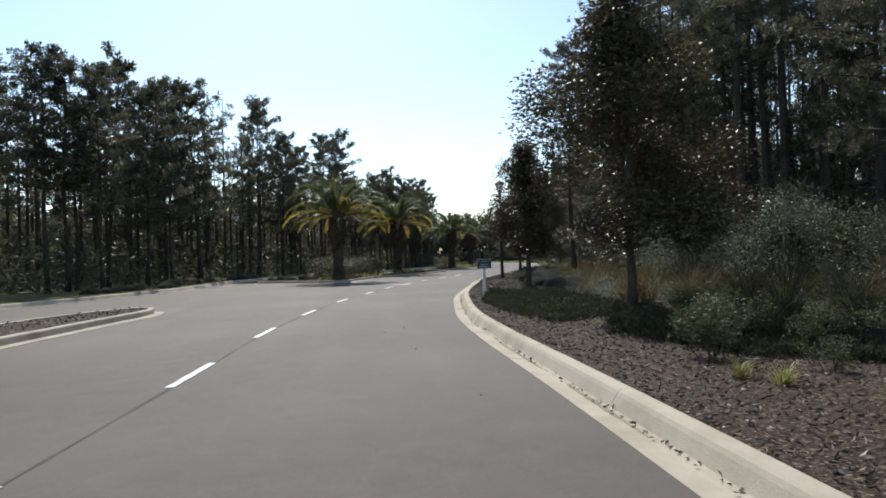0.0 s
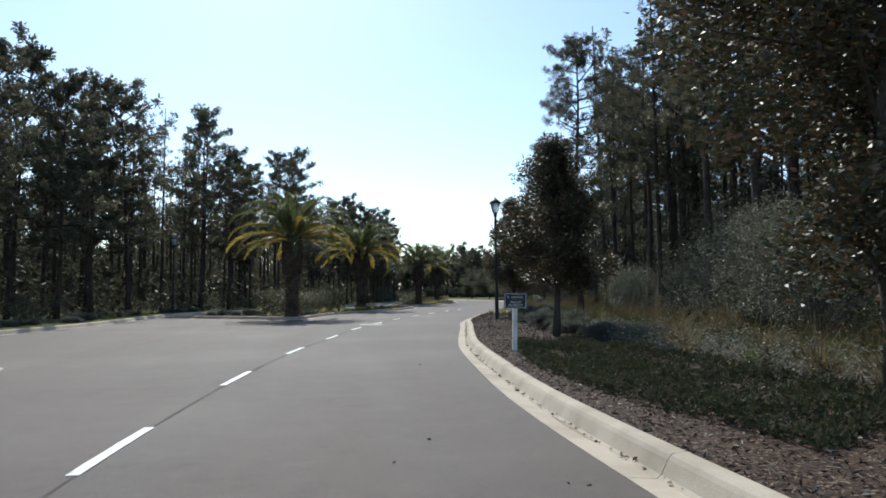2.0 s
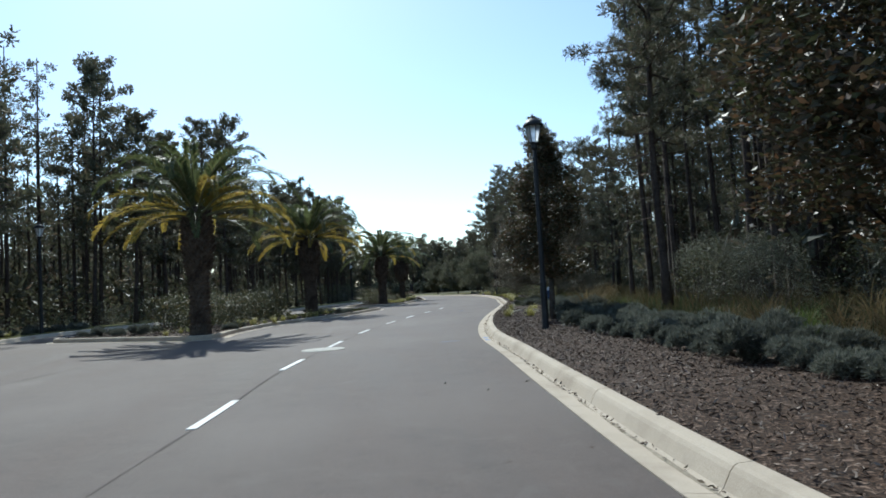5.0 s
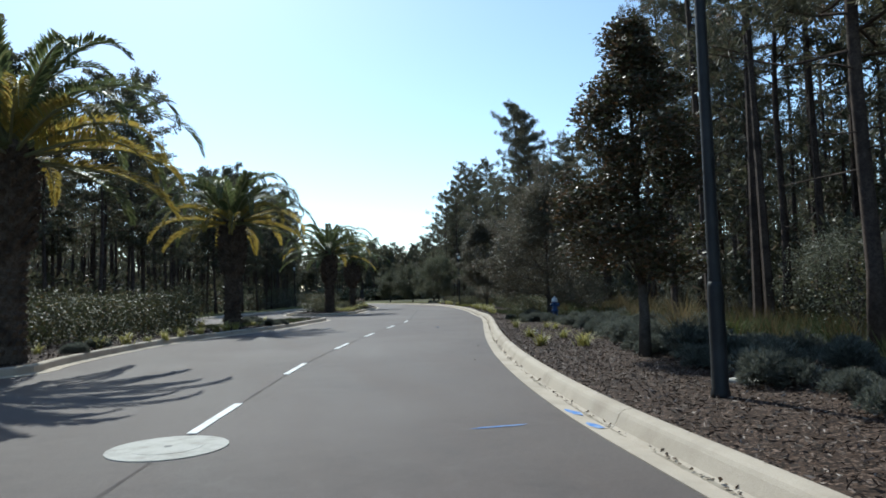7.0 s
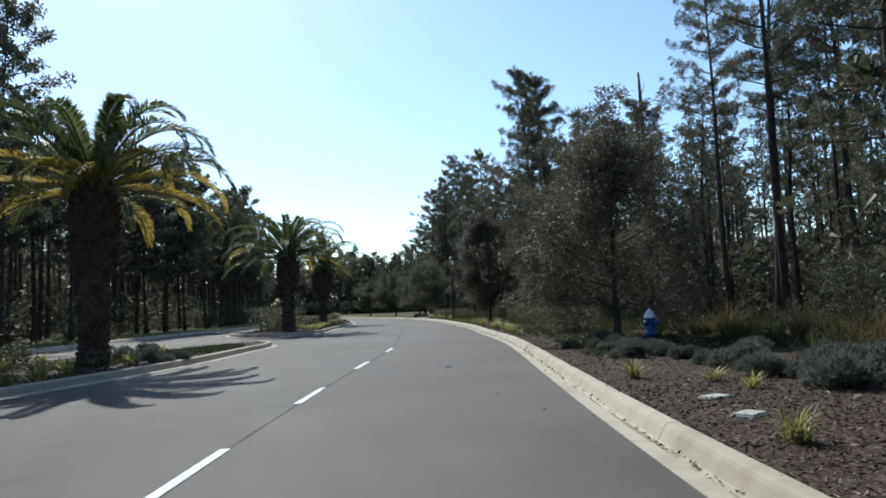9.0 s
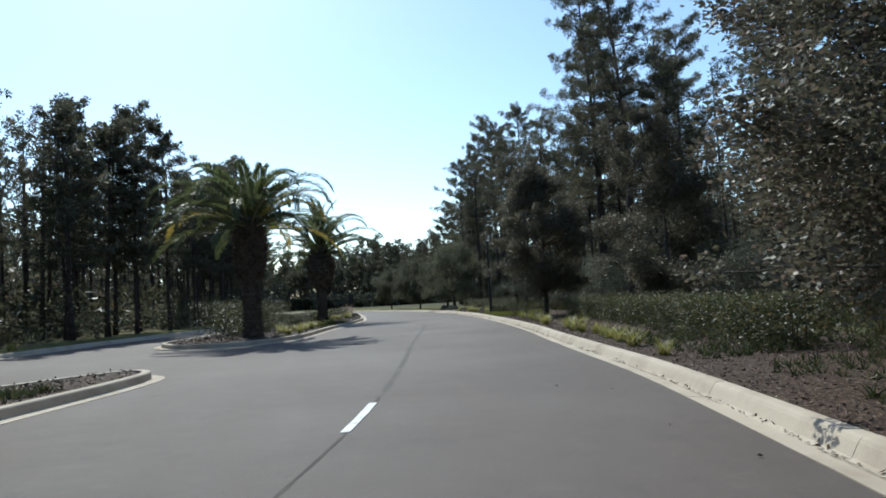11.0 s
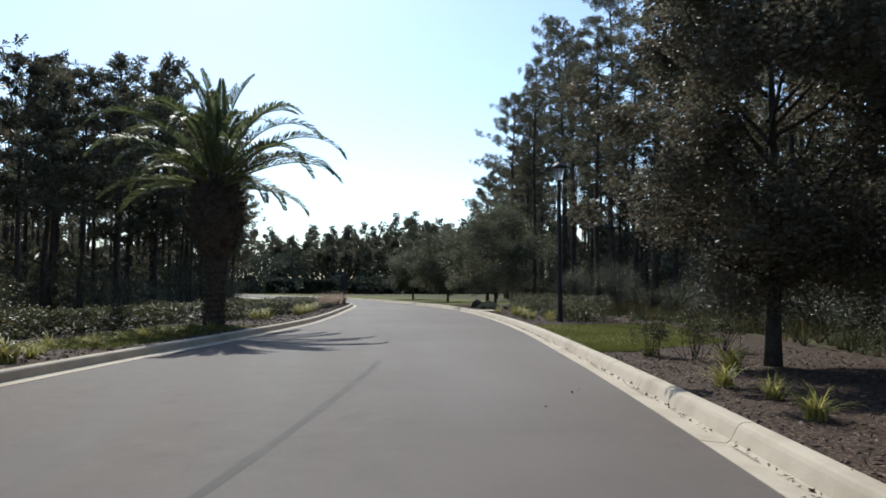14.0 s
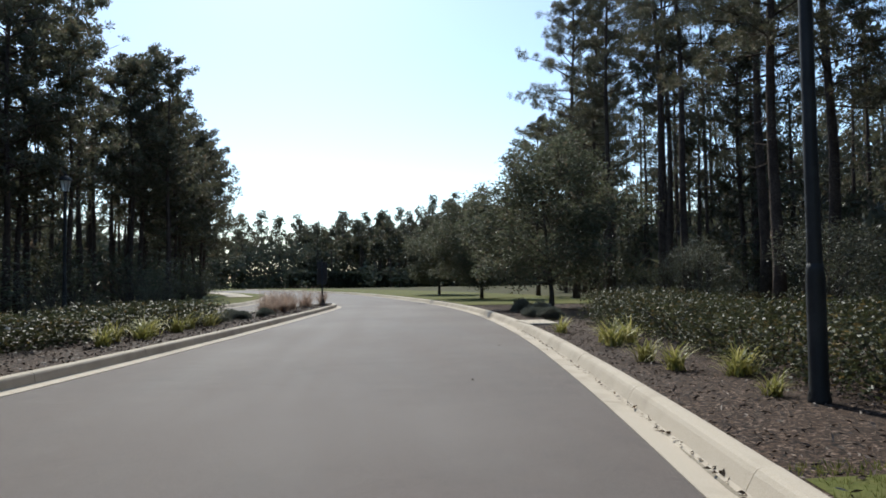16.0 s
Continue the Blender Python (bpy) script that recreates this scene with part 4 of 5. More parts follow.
# ---------------------------------------------------------------- palms
def frond_mesh(seed, el, droop, L, mat):
    """One feather leaf that leaves the crown at el degrees and arches over; grows along +x."""
    r = np.random.default_rng(seed)
    n = 15
    pts, a = [np.array([0.0, 0.0, 0.0])], radians(el)
    for i in range(n):
        pts.append(pts[-1] + np.array([math.cos(a), 0, math.sin(a)]) * L / n)
        a -= radians(droop) / n * (0.2 + 2.08 * (i / n) ** 1.6)
    pts = np.array(pts)
    tv, tf = tube(pts, [0.045 * (1 - 0.9 * i / n) for i in range(n + 1)], 4, False)
    quads = []
    m = 104
    for i in range(m):
        u = 0.10 + 0.90 * i / (m - 1)
        j = min(int(u * n), n - 1)
        p = pts[j] + (pts[j + 1] - pts[j]) * (u * n - j)
        t = unit(pts[j + 1] - pts[j])
        nrm = np.array([-t[2], 0, t[0]])
        ll = 0.46 * (math.sin(math.pi * (0.12 + 0.83 * u)) ** 0.7) * r.uniform(0.85, 1.1)
        for sgn in (-1, 1):
            d = unit(t * (0.6 + 0.6 * u) + np.array([0, sgn, 0]) * 0.75 + nrm * r.uniform(0.3, 0.75) + r.normal(0, 0.06, 3))
            w = unit(np.cross(d, nrm + r.normal(0, 0.15, 3))) * 0.024
            tip = p + d * ll + np.array([0, 0, -0.10 * ll * (1 + u)])
            mid = p + d * ll * 0.55
            quads.append([p, mid + w, tip, mid - w])
    vs = list(tv) + [tuple(q) for qd in quads for q in qd]
    o = len(tv)
    fs = list(tf) + [(o + 4 * i, o + 4 * i + 1, o + 4 * i + 2, o + 4 * i + 3) for i in range(len(quads))]
    return mesh_from("frond", vs, fs, [mat, MIDRIB], False, [1] * len(tf) + [0] * len(quads))


FRONDS = []
for i, (el, dr, L) in enumerate(((74, 128, 2.8), (65, 142, 3.3), (56, 148, 3.7), (46, 144, 3.9), (36, 132, 3.9), (25, 116, 3.8), (13, 96, 3.6), (0, 72, 3.2))):
    FRONDS.append((frond_mesh(40 + i, el, dr, L, FROND), frond_mesh(60 + i, el, dr + 8, L, FROND), frond_mesh(80 + i, el, dr, L * 0.95, OLDFROND)))


# fronds that stand up more and arch less
YOUNG = []
for i, (el, dr, L) in enumerate(((78, 92, 3.0), (70, 116, 3.4), (60, 122, 3.7), (50, 118, 3.8), (39, 108, 3.7), (28, 96, 3.5), (17, 82, 3.2), (5, 62, 2.8))):
    YOUNG.append((frond_mesh(140 + i, el, dr, L, FROND), frond_mesh(160 + i, el, dr + 10, L, FROND), frond_mesh(180 + i, el, dr + 12, L * 0.95, OLDFROND)))


SPEAR = [frond_mesh(99 + i, el, dr, L, FROND) for i, (el, dr, L) in enumerate(((86, 22, 2.9), (78, 40, 3.1), (80, 66, 3.1), (74, 84, 3.4)))]


def palm(x, y, trunk_h, scale, seed, old=0.5, count=46, boss=0.2, spears=0, girth=0.34, pool=FRONDS):
    """A date palm: stout scarred trunk, swollen boss of cut leaf bases, crown of arching fronds."""
    r = np.random.default_rng(seed)
    tree = thing("date_palm", "stout date palm with arching green and yellowing fronds", "palm", pose(x, y, 0.1, 0, 0, r.uniform(0, 360)), "median palms")
    prof, z = [], 0.0
    while z < trunk_h:
        f = z / trunk_h
        swell = girth + (0.06 if f < 0.06 else 0) + boss * max(0, math.sin(math.pi * min(1, max(0, (f - 0.46) / 0.6)))) ** 0.8
        prof.append(((swell + (0.02 if len(prof) % 2 else -0.01)) * scale, z))
        z += 0.11
    prof.append((0.3 * scale, trunk_h + 0.15))
    part("trunk", mesh_from("trunk", *lathe(prof, 18), PALMBARK, True), tree)
    shapes = []
    k = 0
    z = 0.25
    while z < trunk_h:
        f = z / trunk_h
        rad = np.interp(z, [p[1] for p in prof], [p[0] for p in prof])
        m = 11
        out = (0.04 if f < 0.5 else 0.11) * scale
        for q in range(m):
            w = 2 * math.pi * (q + 0.5 * (k % 2)) / m + r.normal(0, 0.04)
            c, s = math.cos(w), math.sin(w)
            p0 = (rad * 0.9 * c, rad * 0.9 * s, z)
            p1 = ((rad + out) * c, (rad + out) * s, z + out * r.uniform(0.7, 1.3) + 0.03)
            shapes.append(tube([p0, p1], [0.085 * scale, 0.05 * scale], 4, True))
        z += 0.17
        k += 1
    part("trunk_sheath", mesh_from("leaf_bases", *join(*shapes), PALMBARK), tree, "rough cut leaf bases")
    az = r.uniform(0, 6.28)
    for i in range(count):
        f = (i + 0.5) / count
        az += 2.39996
        j = min(len(pool) - 1, max(0, int(round(f ** 0.85 * len(pool) + r.normal(0, 0.45) - 0.5))))
        which = 2 if (f > 0.52 and r.random() < old) else int(r.integers(0, 2))
        rr = (0.10 + 0.25 * f) * scale
        m = Matrix.LocRotScale((rr * math.cos(az), rr * math.sin(az), trunk_h + 0.25 - 0.5 * f * scale), Euler((r.normal(0, 0.12), 0, az)), (scale * r.uniform(0.88, 1.08),) * 3)
        part("frond", pool[j][which], tree, "", m)
    for i in range(spears):
        part("frond", SPEAR[i % 2 + (0 if spears == 5 else 2)], tree, "", Matrix.LocRotScale((0.05, 0.0, trunk_h + 0.2), Euler((r.normal(0, 0.1), r.normal(0, 0.08), 2.1 * i + 0.4)), (scale * r.uniform(0.85, 1.05),) * 3))


palm(-5.25, 47.5, 4.3, 1.0, 301, 0.65, 44, 0.16, 1, 0.3)
palm(-1.53, 63.2, 4.55, 1.0, 302, 0.75, 46, 0.2, 0, 0.33)
palm(4.69, 84.8, 4.5, 1.06, 303, 0.25, 44, 0.22, 0, 0.31)
palm(8.53, 101.1, 4.5, 1.1, 304, 0.05, 32, 0.46, 5, 0.24, YOUNG)


# ---------------------------------------------------------------- broad-leaved trees
def leafy_tree(name, label, category, x, y, H, R, trunk_h, mat, leaf, count, seed, shape="ovate", trunk_r=0.09, group=""):
    r = np.random.default_rng(seed)
    nc = 60
    clumps, rad = [], []
    for i in range(nc):
        f = (i + r.random()) / nc
        z = trunk_h + (H - trunk_h) * f
        if shape == "ovate":
            rr = R * (math.sin(math.pi * (0.16 + 0.84 * f)) ** 0.75) * (1.08 - 0.5 * f)
        else:
            rr = R * math.sin(math.pi * (0.18 + 0.78 * f)) ** 0.6
        w = r.uniform(0, 6.28)
        d = rr * r.random() ** 0.45 * r.choice([1.0, 1.0, 1.0, 1.18])
        clumps.append((math.cos(w) * d, math.sin(w) * d, z))
        rad.append(R * r.uniform(0.16, 0.36))
    clumps, rad = np.array(clumps), np.array(rad)
    tree = thing(name, label, category, pose(x, y, 0.1, 0, 0, 0), group)
    top = trunk_h + (H - trunk_h) * 0.75
    shapes = [tube([(0, 0, -0.05), (0.02, 0.0, trunk_h * 0.5), (r.normal(0, 0.06), r.normal(0, 0.06), trunk_h), (r.normal(0, 0.1), r.normal(0, 0.1), top)],
                   [trunk_r * 1.35, trunk_r, trunk_r * 0.85, 0.02], 9)]
    for c in clumps[::2]:
        z0 = max(trunk_h * 0.85, c[2] - 0.35 * (H - trunk_h) * r.uniform(0.3, 0.9))
        shapes.append(limb((0, 0, min(z0, top)), c, trunk_r * 0.35, 0.01, 4, 0.2, r))
    if shape == "round":
        tips, small = [], []
        for k in range(64):
            c0 = clumps[2 * int(r.integers(0, nc // 2))]
            way = unit(c0 - np.array([0, 0, trunk_h + (H - trunk_h) * 0.35])) + r.normal(0, 0.25, 3)
            tip = c0 + way * R * r.uniform(0.22, 0.5) + np.array([0, 0, r.uniform(0.0, 0.3)])
            tip[2] = max(tip[2], trunk_h + 0.25)
            shapes.append(limb(c0, tip, 0.018, 0.005, 3, 0.3, r))
            tips.append(tip)
            small.append(R * r.uniform(0.07, 0.15))
        clumps, rad = np.vstack([clumps, tips]), np.concatenate([rad, small])
    part("trunk", mesh_from("trunk", *join(*shapes), GREYBARK, True), tree)
    part("crown", quad_mesh("crown", leaves(clumped(count, clumps, rad, r), leaf[0], leaf[1], r), mat), tree)
    return tree


for x, y, H, R, sd, cnt, way in ((3.25, 15.4, 5.9, 1.95, 401, 38000, "ovate"), (3.35, 26.9, 5.0, 1.45, 402, 27000, "ovate"), (5.65, 42.2, 5.5, 1.3, 403, 24000, "ovate")):
    leafy_tree("magnolia_tree", "dark glossy magnolia on a slim trunk", "tree", x, y, H, R, 1.45, MAGNOLIA, (0.1, 0.042), cnt, sd, way, 0.085, "magnolias")
leafy_tree("oak_tree", "broad grey-green oak with a dense crown in mulch", "tree", 12.55, 62.0, 5.9, 2.7, 1.0, OAKBROWN, (0.078, 0.042), 84000, 411, "round", 0.1, "roadside oaks")
leafy_tree("oak_tree", "tall brownish-green oak behind the hedge", "tree", 19.3, 79.4, 7.0, 1.95, 1.2, OAKBROWN, (0.08, 0.044), 70000, 412, "round", 0.09, "roadside oaks")
leafy_tree("oak_tree", "upright oak with reddish-brown leaf tips beside lawn", "tree", 18.12, 87.9, 6.7, 2.1, 1.35, OAKBROWN, (0.078, 0.043), 115000, 413, "round", 0.1, "roadside oaks")
for x, y, H, R, sd in ((22.29, 120.5, 5.8, 2.7, 414), (21.79, 134.0, 5.3, 2.45, 415), (20.48, 145.5, 4.9, 2.2, 416)):
    leafy_tree("oak_tree", "small round-crowned oak standing in a lawn verge", "tree", x, y, H, R, 1.15, OAKLEAF, (0.12, 0.065), 34000, sd, "round", 0.09, "small oaks")


# ---------------------------------------------------------------- shrubs, hedges, grasses
def shrub_proto(seed, H, R, mat, leaf, count, label, name="shrub", group="wild shrubs", stem=0.025, low=0.25):
    r = np.random.default_rng(seed)
    nc = 14 if H < 3 else 26
    cl = np.stack([r.normal(0, R * 0.45, nc), r.normal(0, R * 0.45, nc), r.uniform(low, 0.95, nc) * H * 0.9], 1)
    rad = r.uniform(0.25, 0.45, nc) * R
    if H > 3:
        w, u = r.uniform(0, 6.28, nc), r.uniform(0.1, 1.0, nc)
        out = R * np.sqrt(1.05 - u ** 2) * r.uniform(0.5, 0.85, nc)
        cl = np.stack([np.cos(w) * out, np.sin(w) * out, 0.3 + u * H * 0.72], 1)
    ob = thing(name, label, "shrub", group=group)
    shapes = [limb((r.normal(0, 0.08), r.normal(0, 0.08), -0.1), c, stem, 0.005, 4, 0.25, r) for c in cl]
    tagged(part("woody_base", mesh_from("woody_base", *join(*shapes), GREYBARK), ob), kind="stuff")
    part("foliage", quad_mesh("foliage", leaves(clumped(count, cl, rad, r), leaf[0], leaf[1], r), mat), ob)
    return ob


class Copies:
    """Places a first plant, then copies of it."""
    def __init__(self, protos):
        self.protos, self.first = protos, [True] * len(protos)

    def put(self, x, y, s=1.0, z=0.1, i=None, sz=None):
        i = int(rng.integers(0, len(self.protos))) if i is None else i
        m = Matrix.LocRotScale((x, y, z), Euler((0, 0, rng.uniform(0, 6.28))), (s, s, sz or s))
        if self.first[i]:
            self.protos[i].matrix_basis = m
            self.first[i] = False
        else:
            copy_thing(self.protos[i], m)


wild = Copies([shrub_proto(501, 2.4, 1.3, SILVER, (0.08, 0.04), 1000, "tall silvery-green wild shrub at the woods' edge"),
               shrub_proto(502, 2.0, 1.2, OAKLEAF, (0.09, 0.045), 800, "dull green wild shrub at the woods' edge"),
               shrub_proto(503, 2.8, 1.4, HEDGE, (0.1, 0.05), 800, "bushy bright green shrub under the pines"),
               shrub_proto(504, 1.6, 1.2, STRAW, (0.13, 0.03), 600, "dry tan brush at the woods' edge")])
near = Copies([shrub_proto(521, 0.95, 0.55, GARDEN, (0.05, 0.025), 1900, "small leafy green shrub in mulch", "garden_shrub", "garden shrubs", 0.012),
               shrub_proto(522, 1.05, 0.6, GARDEN, (0.055, 0.027), 1900, "small leafy green shrub in mulch", "garden_shrub", "garden shrubs", 0.012)])
for k, (x, y, s) in enumerate(((2.15, 9.5, 1.0), (2.65, 10.3, 0.95), (3.25, 9.4, 1.0), (3.9, 8.6, 1.0), (2.75, 8.4, 0.6), (4.7, 10.4, 1.1))):
    near.put(x, y, s * 0.8, 0.12, k % 2)
myrtles = Copies([shrub_proto(511, 3.7, 2.1, MYRTLE, (0.065, 0.028), 14000, "big silvery wax myrtle at the woods' edge", "wax_myrtle", "wax myrtles"),
                  shrub_proto(512, 3.2, 1.9, MYRTLE, (0.07, 0.03), 7500, "big silvery wax myrtle at the woods' edge", "wax_myrtle", "wax myrtles")])
for k, (x, y, s) in enumerate(((8.7, 26.2, 1.0), (7.7, 22.8, 0.9), (10.3, 30.5, 1.05), (8.2, 18.5, 0.85), (12.67, 45.0, 1.0), (9.62, 37.5, 0.8), (16.17, 66.0, 0.9), (18.55, 73.5, 0.9), (23.07, 97, 0.9), (24.64, 108, 0.9),
                               (10.6, 34.0, 0.9), (11.43, 41.0, 0.9), (14.98, 51.5, 0.85), (16.17, 57.0, 0.85), (25.86, 116, 0.9), (8.0, 14.0, 0.8), (8.3, 10.0, 0.8))):
    myrtles.put(x, y, s, 0.1, 0 if k < 3 else 1)
for x, y, s, sz in ((20.7, 84.6, 0.72, 1.05), (22.3, 83.0, 0.8, 0.95), (21.6, 87.6, 0.7, 0.75), (22.6, 90.4, 0.85, 0.85), (23.8, 94.0, 0.85, 0.9), (20.9, 81.8, 0.7, 0.7)):
    myrtles.put(x, y, s, 0.1, 0, sz)
for k in range(66):
    y = rng.uniform(6, 160)
    wild.put(float(right_x(y)) + edge_right(y) + rng.normal(1.6, 1.5), y, rng.uniform(0.45, 0.95))
for k in range(50):
    y = rng.uniform(24, 160)
    wild.put(float(left_x(y)) - edge_left(y) - rng.normal(0.5, 1.1), y, rng.uniform(0.5, 1.0))


for k in range(34):
    y = 110 + 1.7 * k
    wild.put(float(left_x(y)) - edge_left(y) - rng.uniform(0, 2.6), y, rng.uniform(0.9, 1.5), 0.1, int(rng.integers(0, 3)))


def mound(seed, R, H, label, mat=None):
    """A shaggy juniper: several lobes that run together, sprays standing out of them."""
    r = np.random.default_rng(seed)
    n = 1150
    lobes = np.stack([r.normal(0, R * 0.42, 8), r.normal(0, R * 0.42, 8), r.uniform(0.1, 0.42, 8) * H], 1)
    size = R * r.uniform(0.4, 0.66, 8)
    i = r.integers(0, 8, n)
    d = unit(r.normal(0, 1, (n, 3)))
    d[:, 2] = np.abs(d[:, 2])
    c = lobes[i] + d * size[i][:, None] * r.uniform(0.72, 1.05, (n, 1)) * np.array([1, 1, 0.85 * H / R])
    ob = thing("juniper_mound", label, "shrub", group="juniper mounds")
    part("foliage", tri_mesh("foliage", needles(c, unit(d + np.array([0, 0, 0.5])), 7, 0.1, 0.017, 0.6, r), mat or JUNIPER), ob)
    tagged(part("woody_base", mesh_from("woody_base", *join(*[limb((0, 0, -0.05), q * 0.8, 0.015, 0.005, 3, 0.2, r) for q in c[:10]]), GREYBARK), ob), kind="stuff")
    return ob


mounds = Copies([mound(601, 0.5, 0.6, "low rounded grey-green juniper in mulch"), mound(602, 0.55, 0.66, "low rounded grey-green juniper in mulch"), mound(603, 0.46, 0.54, "low rounded grey-green juniper in mulch")])
y = 25.5
while y < 60:
    base = float(np.interp(y, [25, 30, 36, 42, 46, 50, 54, 57, 60], [3.4, 2.5, 2.4, 2.5, 2.7, 3.2, 2.7, 2.2, 1.9]))
    for row in range(2 if y < 54.5 else 1):
        mounds.put(float(right_x(y)) + base + 0.25 + 1.05 * row + rng.normal(0, 0.1), y + rng.normal(0, 0.12) + 0.5 * (row % 2), rng.uniform(0.8, 1.1) * float(np.interp(y, [25, 40, 46, 52, 53, 60], [0.85, 1.0, 1.12, 1.05, 0.8, 0.7])))
    y += 0.92
for x, y in ((10.2, 57.4), (9.7, 56.7), (10.0, 58.6), (10.5, 59.3), (9.5, 58.9), (9.2, 55.8), (11.0, 60.3), (9.75, 57.6)):
    mounds.put(x, y, rng.uniform(0.52, 0.7))
for x, y in ((-0.03, 61.94), (0.26, 62.29), (0.51, 62.99), (-0.71, 65.18), (-0.36, 65.81), (-0.97, 64.48), (-0.75, 67.4), (-1.25, 66.7), (-1.75, 66.0), (-4.49, 49.4), (-4.65, 50.4), (-4.32, 51.3)):
    mounds.put(x, y, rng.uniform(0.55, 0.75))
for k in range(30):
    y = 35.0 + 0.95 * k
    mounds.put(float(left_x(y)) - 1.5 + rng.normal(0, 0.18), y, rng.uniform(0.6, 0.95))
    if k % 3 == 0 and y > 44:
        mounds.put(float(left_x(y)) - 2.6 + rng.normal(0, 0.2), y + 0.4, rng.uniform(0.8, 1.15))
for x, y in ((-10.3, 51.6), (-9.5, 51.0), (-8.7, 50.6), (-7.9, 50.2), (-9.3, 52.6), (-8.4, 53.6), (-7.7, 52.2)):
    mounds.put(x, y, rng.uniform(0.55, 0.8))
for x, y in ((20.33, 113.5), (20.28, 114.6), (20.65, 115.8), (20.66, 118.0), (10.00, 113), (10.70, 115), (11.31, 117), (11.48, 114.5), (11.87, 116.2), (12.16, 118)):
    mounds.put(x, y, rng.uniform(0.7, 0.95))


def clump(seed, n, L, w, mat, name, label, arch=1.0, group="", cat="plant"):
    """A fountain of arching strap leaves."""
    r = np.random.default_rng(seed)
    vs, fs = [], []
    for k in range(n):
        az, el, ll = r.uniform(0, 6.28), radians(r.uniform(50, 88)), L * r.uniform(0.6, 1.1)
        p = np.array([r.normal(0, 0.06), r.normal(0, 0.06), 0.0])
        side = np.array([-math.sin(az), math.cos(az), 0])
        a = el
        o = len(vs)
        for i in range(5):
            ww = w * (1 - (i / 4) ** 2) / 2 + 0.001
            vs += [tuple(p - side * ww), tuple(p + side * ww)]
            p = p + np.array([math.cos(az) * math.cos(a), math.sin(az) * math.cos(a), math.sin(a)]) * ll / 4
            a -= radians(arch * r.uniform(12, 30))
        fs += [(o + 2 * i, o + 2 * i + 1, o + 2 * i + 3, o + 2 * i + 2) for i in range(4)]
    ob = thing(name, label, cat, group=group)
    part("foliage", mesh_from("blades", vs, fs, mat), ob)
    return ob


lilies = Copies([clump(701, 70, 0.68, 0.024, BLADE, "flax_lily", "yellow-green striped flax lily clump in mulch", 1.0, "flax lilies"),
                 clump(702, 64, 0.72, 0.024, BLADE, "flax_lily", "yellow-green striped flax lily clump in mulch", 1.1, "flax lilies"),
                 clump(703, 70, 0.62, 0.023, BLADE, "flax_lily", "yellow-green striped flax lily clump in mulch", 0.9, "flax lilies")])
for x, y in ((5.18, 45.4), (5.75, 44.6), (7.43, 52.8), (8.10, 51.9), (7.97, 51.0), (6.08, 48.3), (6.54, 47.3), (12.73, 71.1), (13.03, 72.0), (13.32, 72.9), (13.37, 73.9), (13.74, 75.2), (14.05, 76.3), (14.45, 77.2),
             (14.84, 77.0), (14.61, 79.5), (14.90, 80.1), (15.25, 81.2), (15.41, 82.3), (17.09, 89.7), (17.28, 87.6), (19.49, 109.0), (19.63, 106.8), (19.23, 104.0), (19.24, 103.1), (19.65, 102.4), (19.28, 101.1),
             (-3.5, 53.2), (-3.15, 54.1), (-2.8, 55.2), (-2.35, 56.4), (-1.37, 64.9), (-0.23, 66.0), (6.51, 86.2), (6.84, 88.7), (7.21, 90.1), (6.05, 85.0), (11.51, 66.9), (12.01, 68.8), (12.37, 70.0)):
    lilies.put(x, y, rng.uniform(0.85, 1.1) * (1.15 if 75 < y < 84 else 1.1 if 70 < y < 75 else 0.74 if 44 < y < 54 else 1.0), 0.12)
for x, y, k in ((10.83, 108.1, 1.5), (10.75, 108.9, 1.3), (11.08, 109.5, 1.5), (10.95, 110.4, 1.3), (11.2, 111.5, 1.45), (11.25, 112.4, 1.3), (11.43, 113.6, 1.35)):
    lilies.put(x, y, k, 0.12)
for x, y, k in ((-4.1, 62.6, 1.1), (-3.5, 63.2, 1.0), (-2.9, 64.0, 1.2)):
    lilies.put(x, y, k, 0.12)
for x, y in ((-3.9, 52.3), (-4.35, 51.2), (-1.9, 57.6), (-1.3, 59.3), (-1.6, 58.5), (6.65, 88.58), (6.90, 89.32), (7.22, 90.01), (5.92, 86.87), (5.77, 89.44)):
    lilies.put(x, y, rng.uniform(1.05, 1.3), 0.12)
for x, y in ((9.76, 104.49), (9.42, 104.32), (19.57, 106.13), (19.99, 106.61), (19.83, 102.54)):
    lilies.put(x, y, rng.uniform(1.15, 1.4), 0.12)
for y in (46.5, 48.0, 49.2, 53.0, 54.4, 55.6):
    lilies.put(float(left_x(y)) - rng.uniform(0.8, 1.2), y, rng.uniform(0.85, 1.1), 0.15)
for k in range(9):
    y = 72.5 + 1.6 * k
    lilies.put(float(left_x(y)) - rng.uniform(0.9, 1.5), y, rng.uniform(0.9, 1.2), 0.15)
for x, y in ((16.29, 85.30), (15.93, 84.24), (16.27, 86.16)):
    lilies.put(x, y, rng.uniform(0.8, 1.0), 0.12)
for x, y in ((2.0, 7.9), (2.3, 7.0), (1.85, 8.3)):
    lilies.put(x, y, rng.uniform(0.55, 0.7), 0.12)
for k in range(20):
    y = 87.5 + 0.55 * k
    lilies.put(float(np.interp(y, [87, 99], [6.45, 9.28])) - rng.uniform(0, 0.9), y, rng.uniform(0.6, 0.95), 0.12)
for k in range(16):
    y = rng.uniform(47.5, 69)
    lilies.put(float(np.interp(y, [47, 54, 60, 66, 70], [-5.57, -4.23, -1.43, 0.97, 2.17])) - rng.uniform(0.2, 1.2), y, rng.uniform(0.5, 0.8), 0.12)

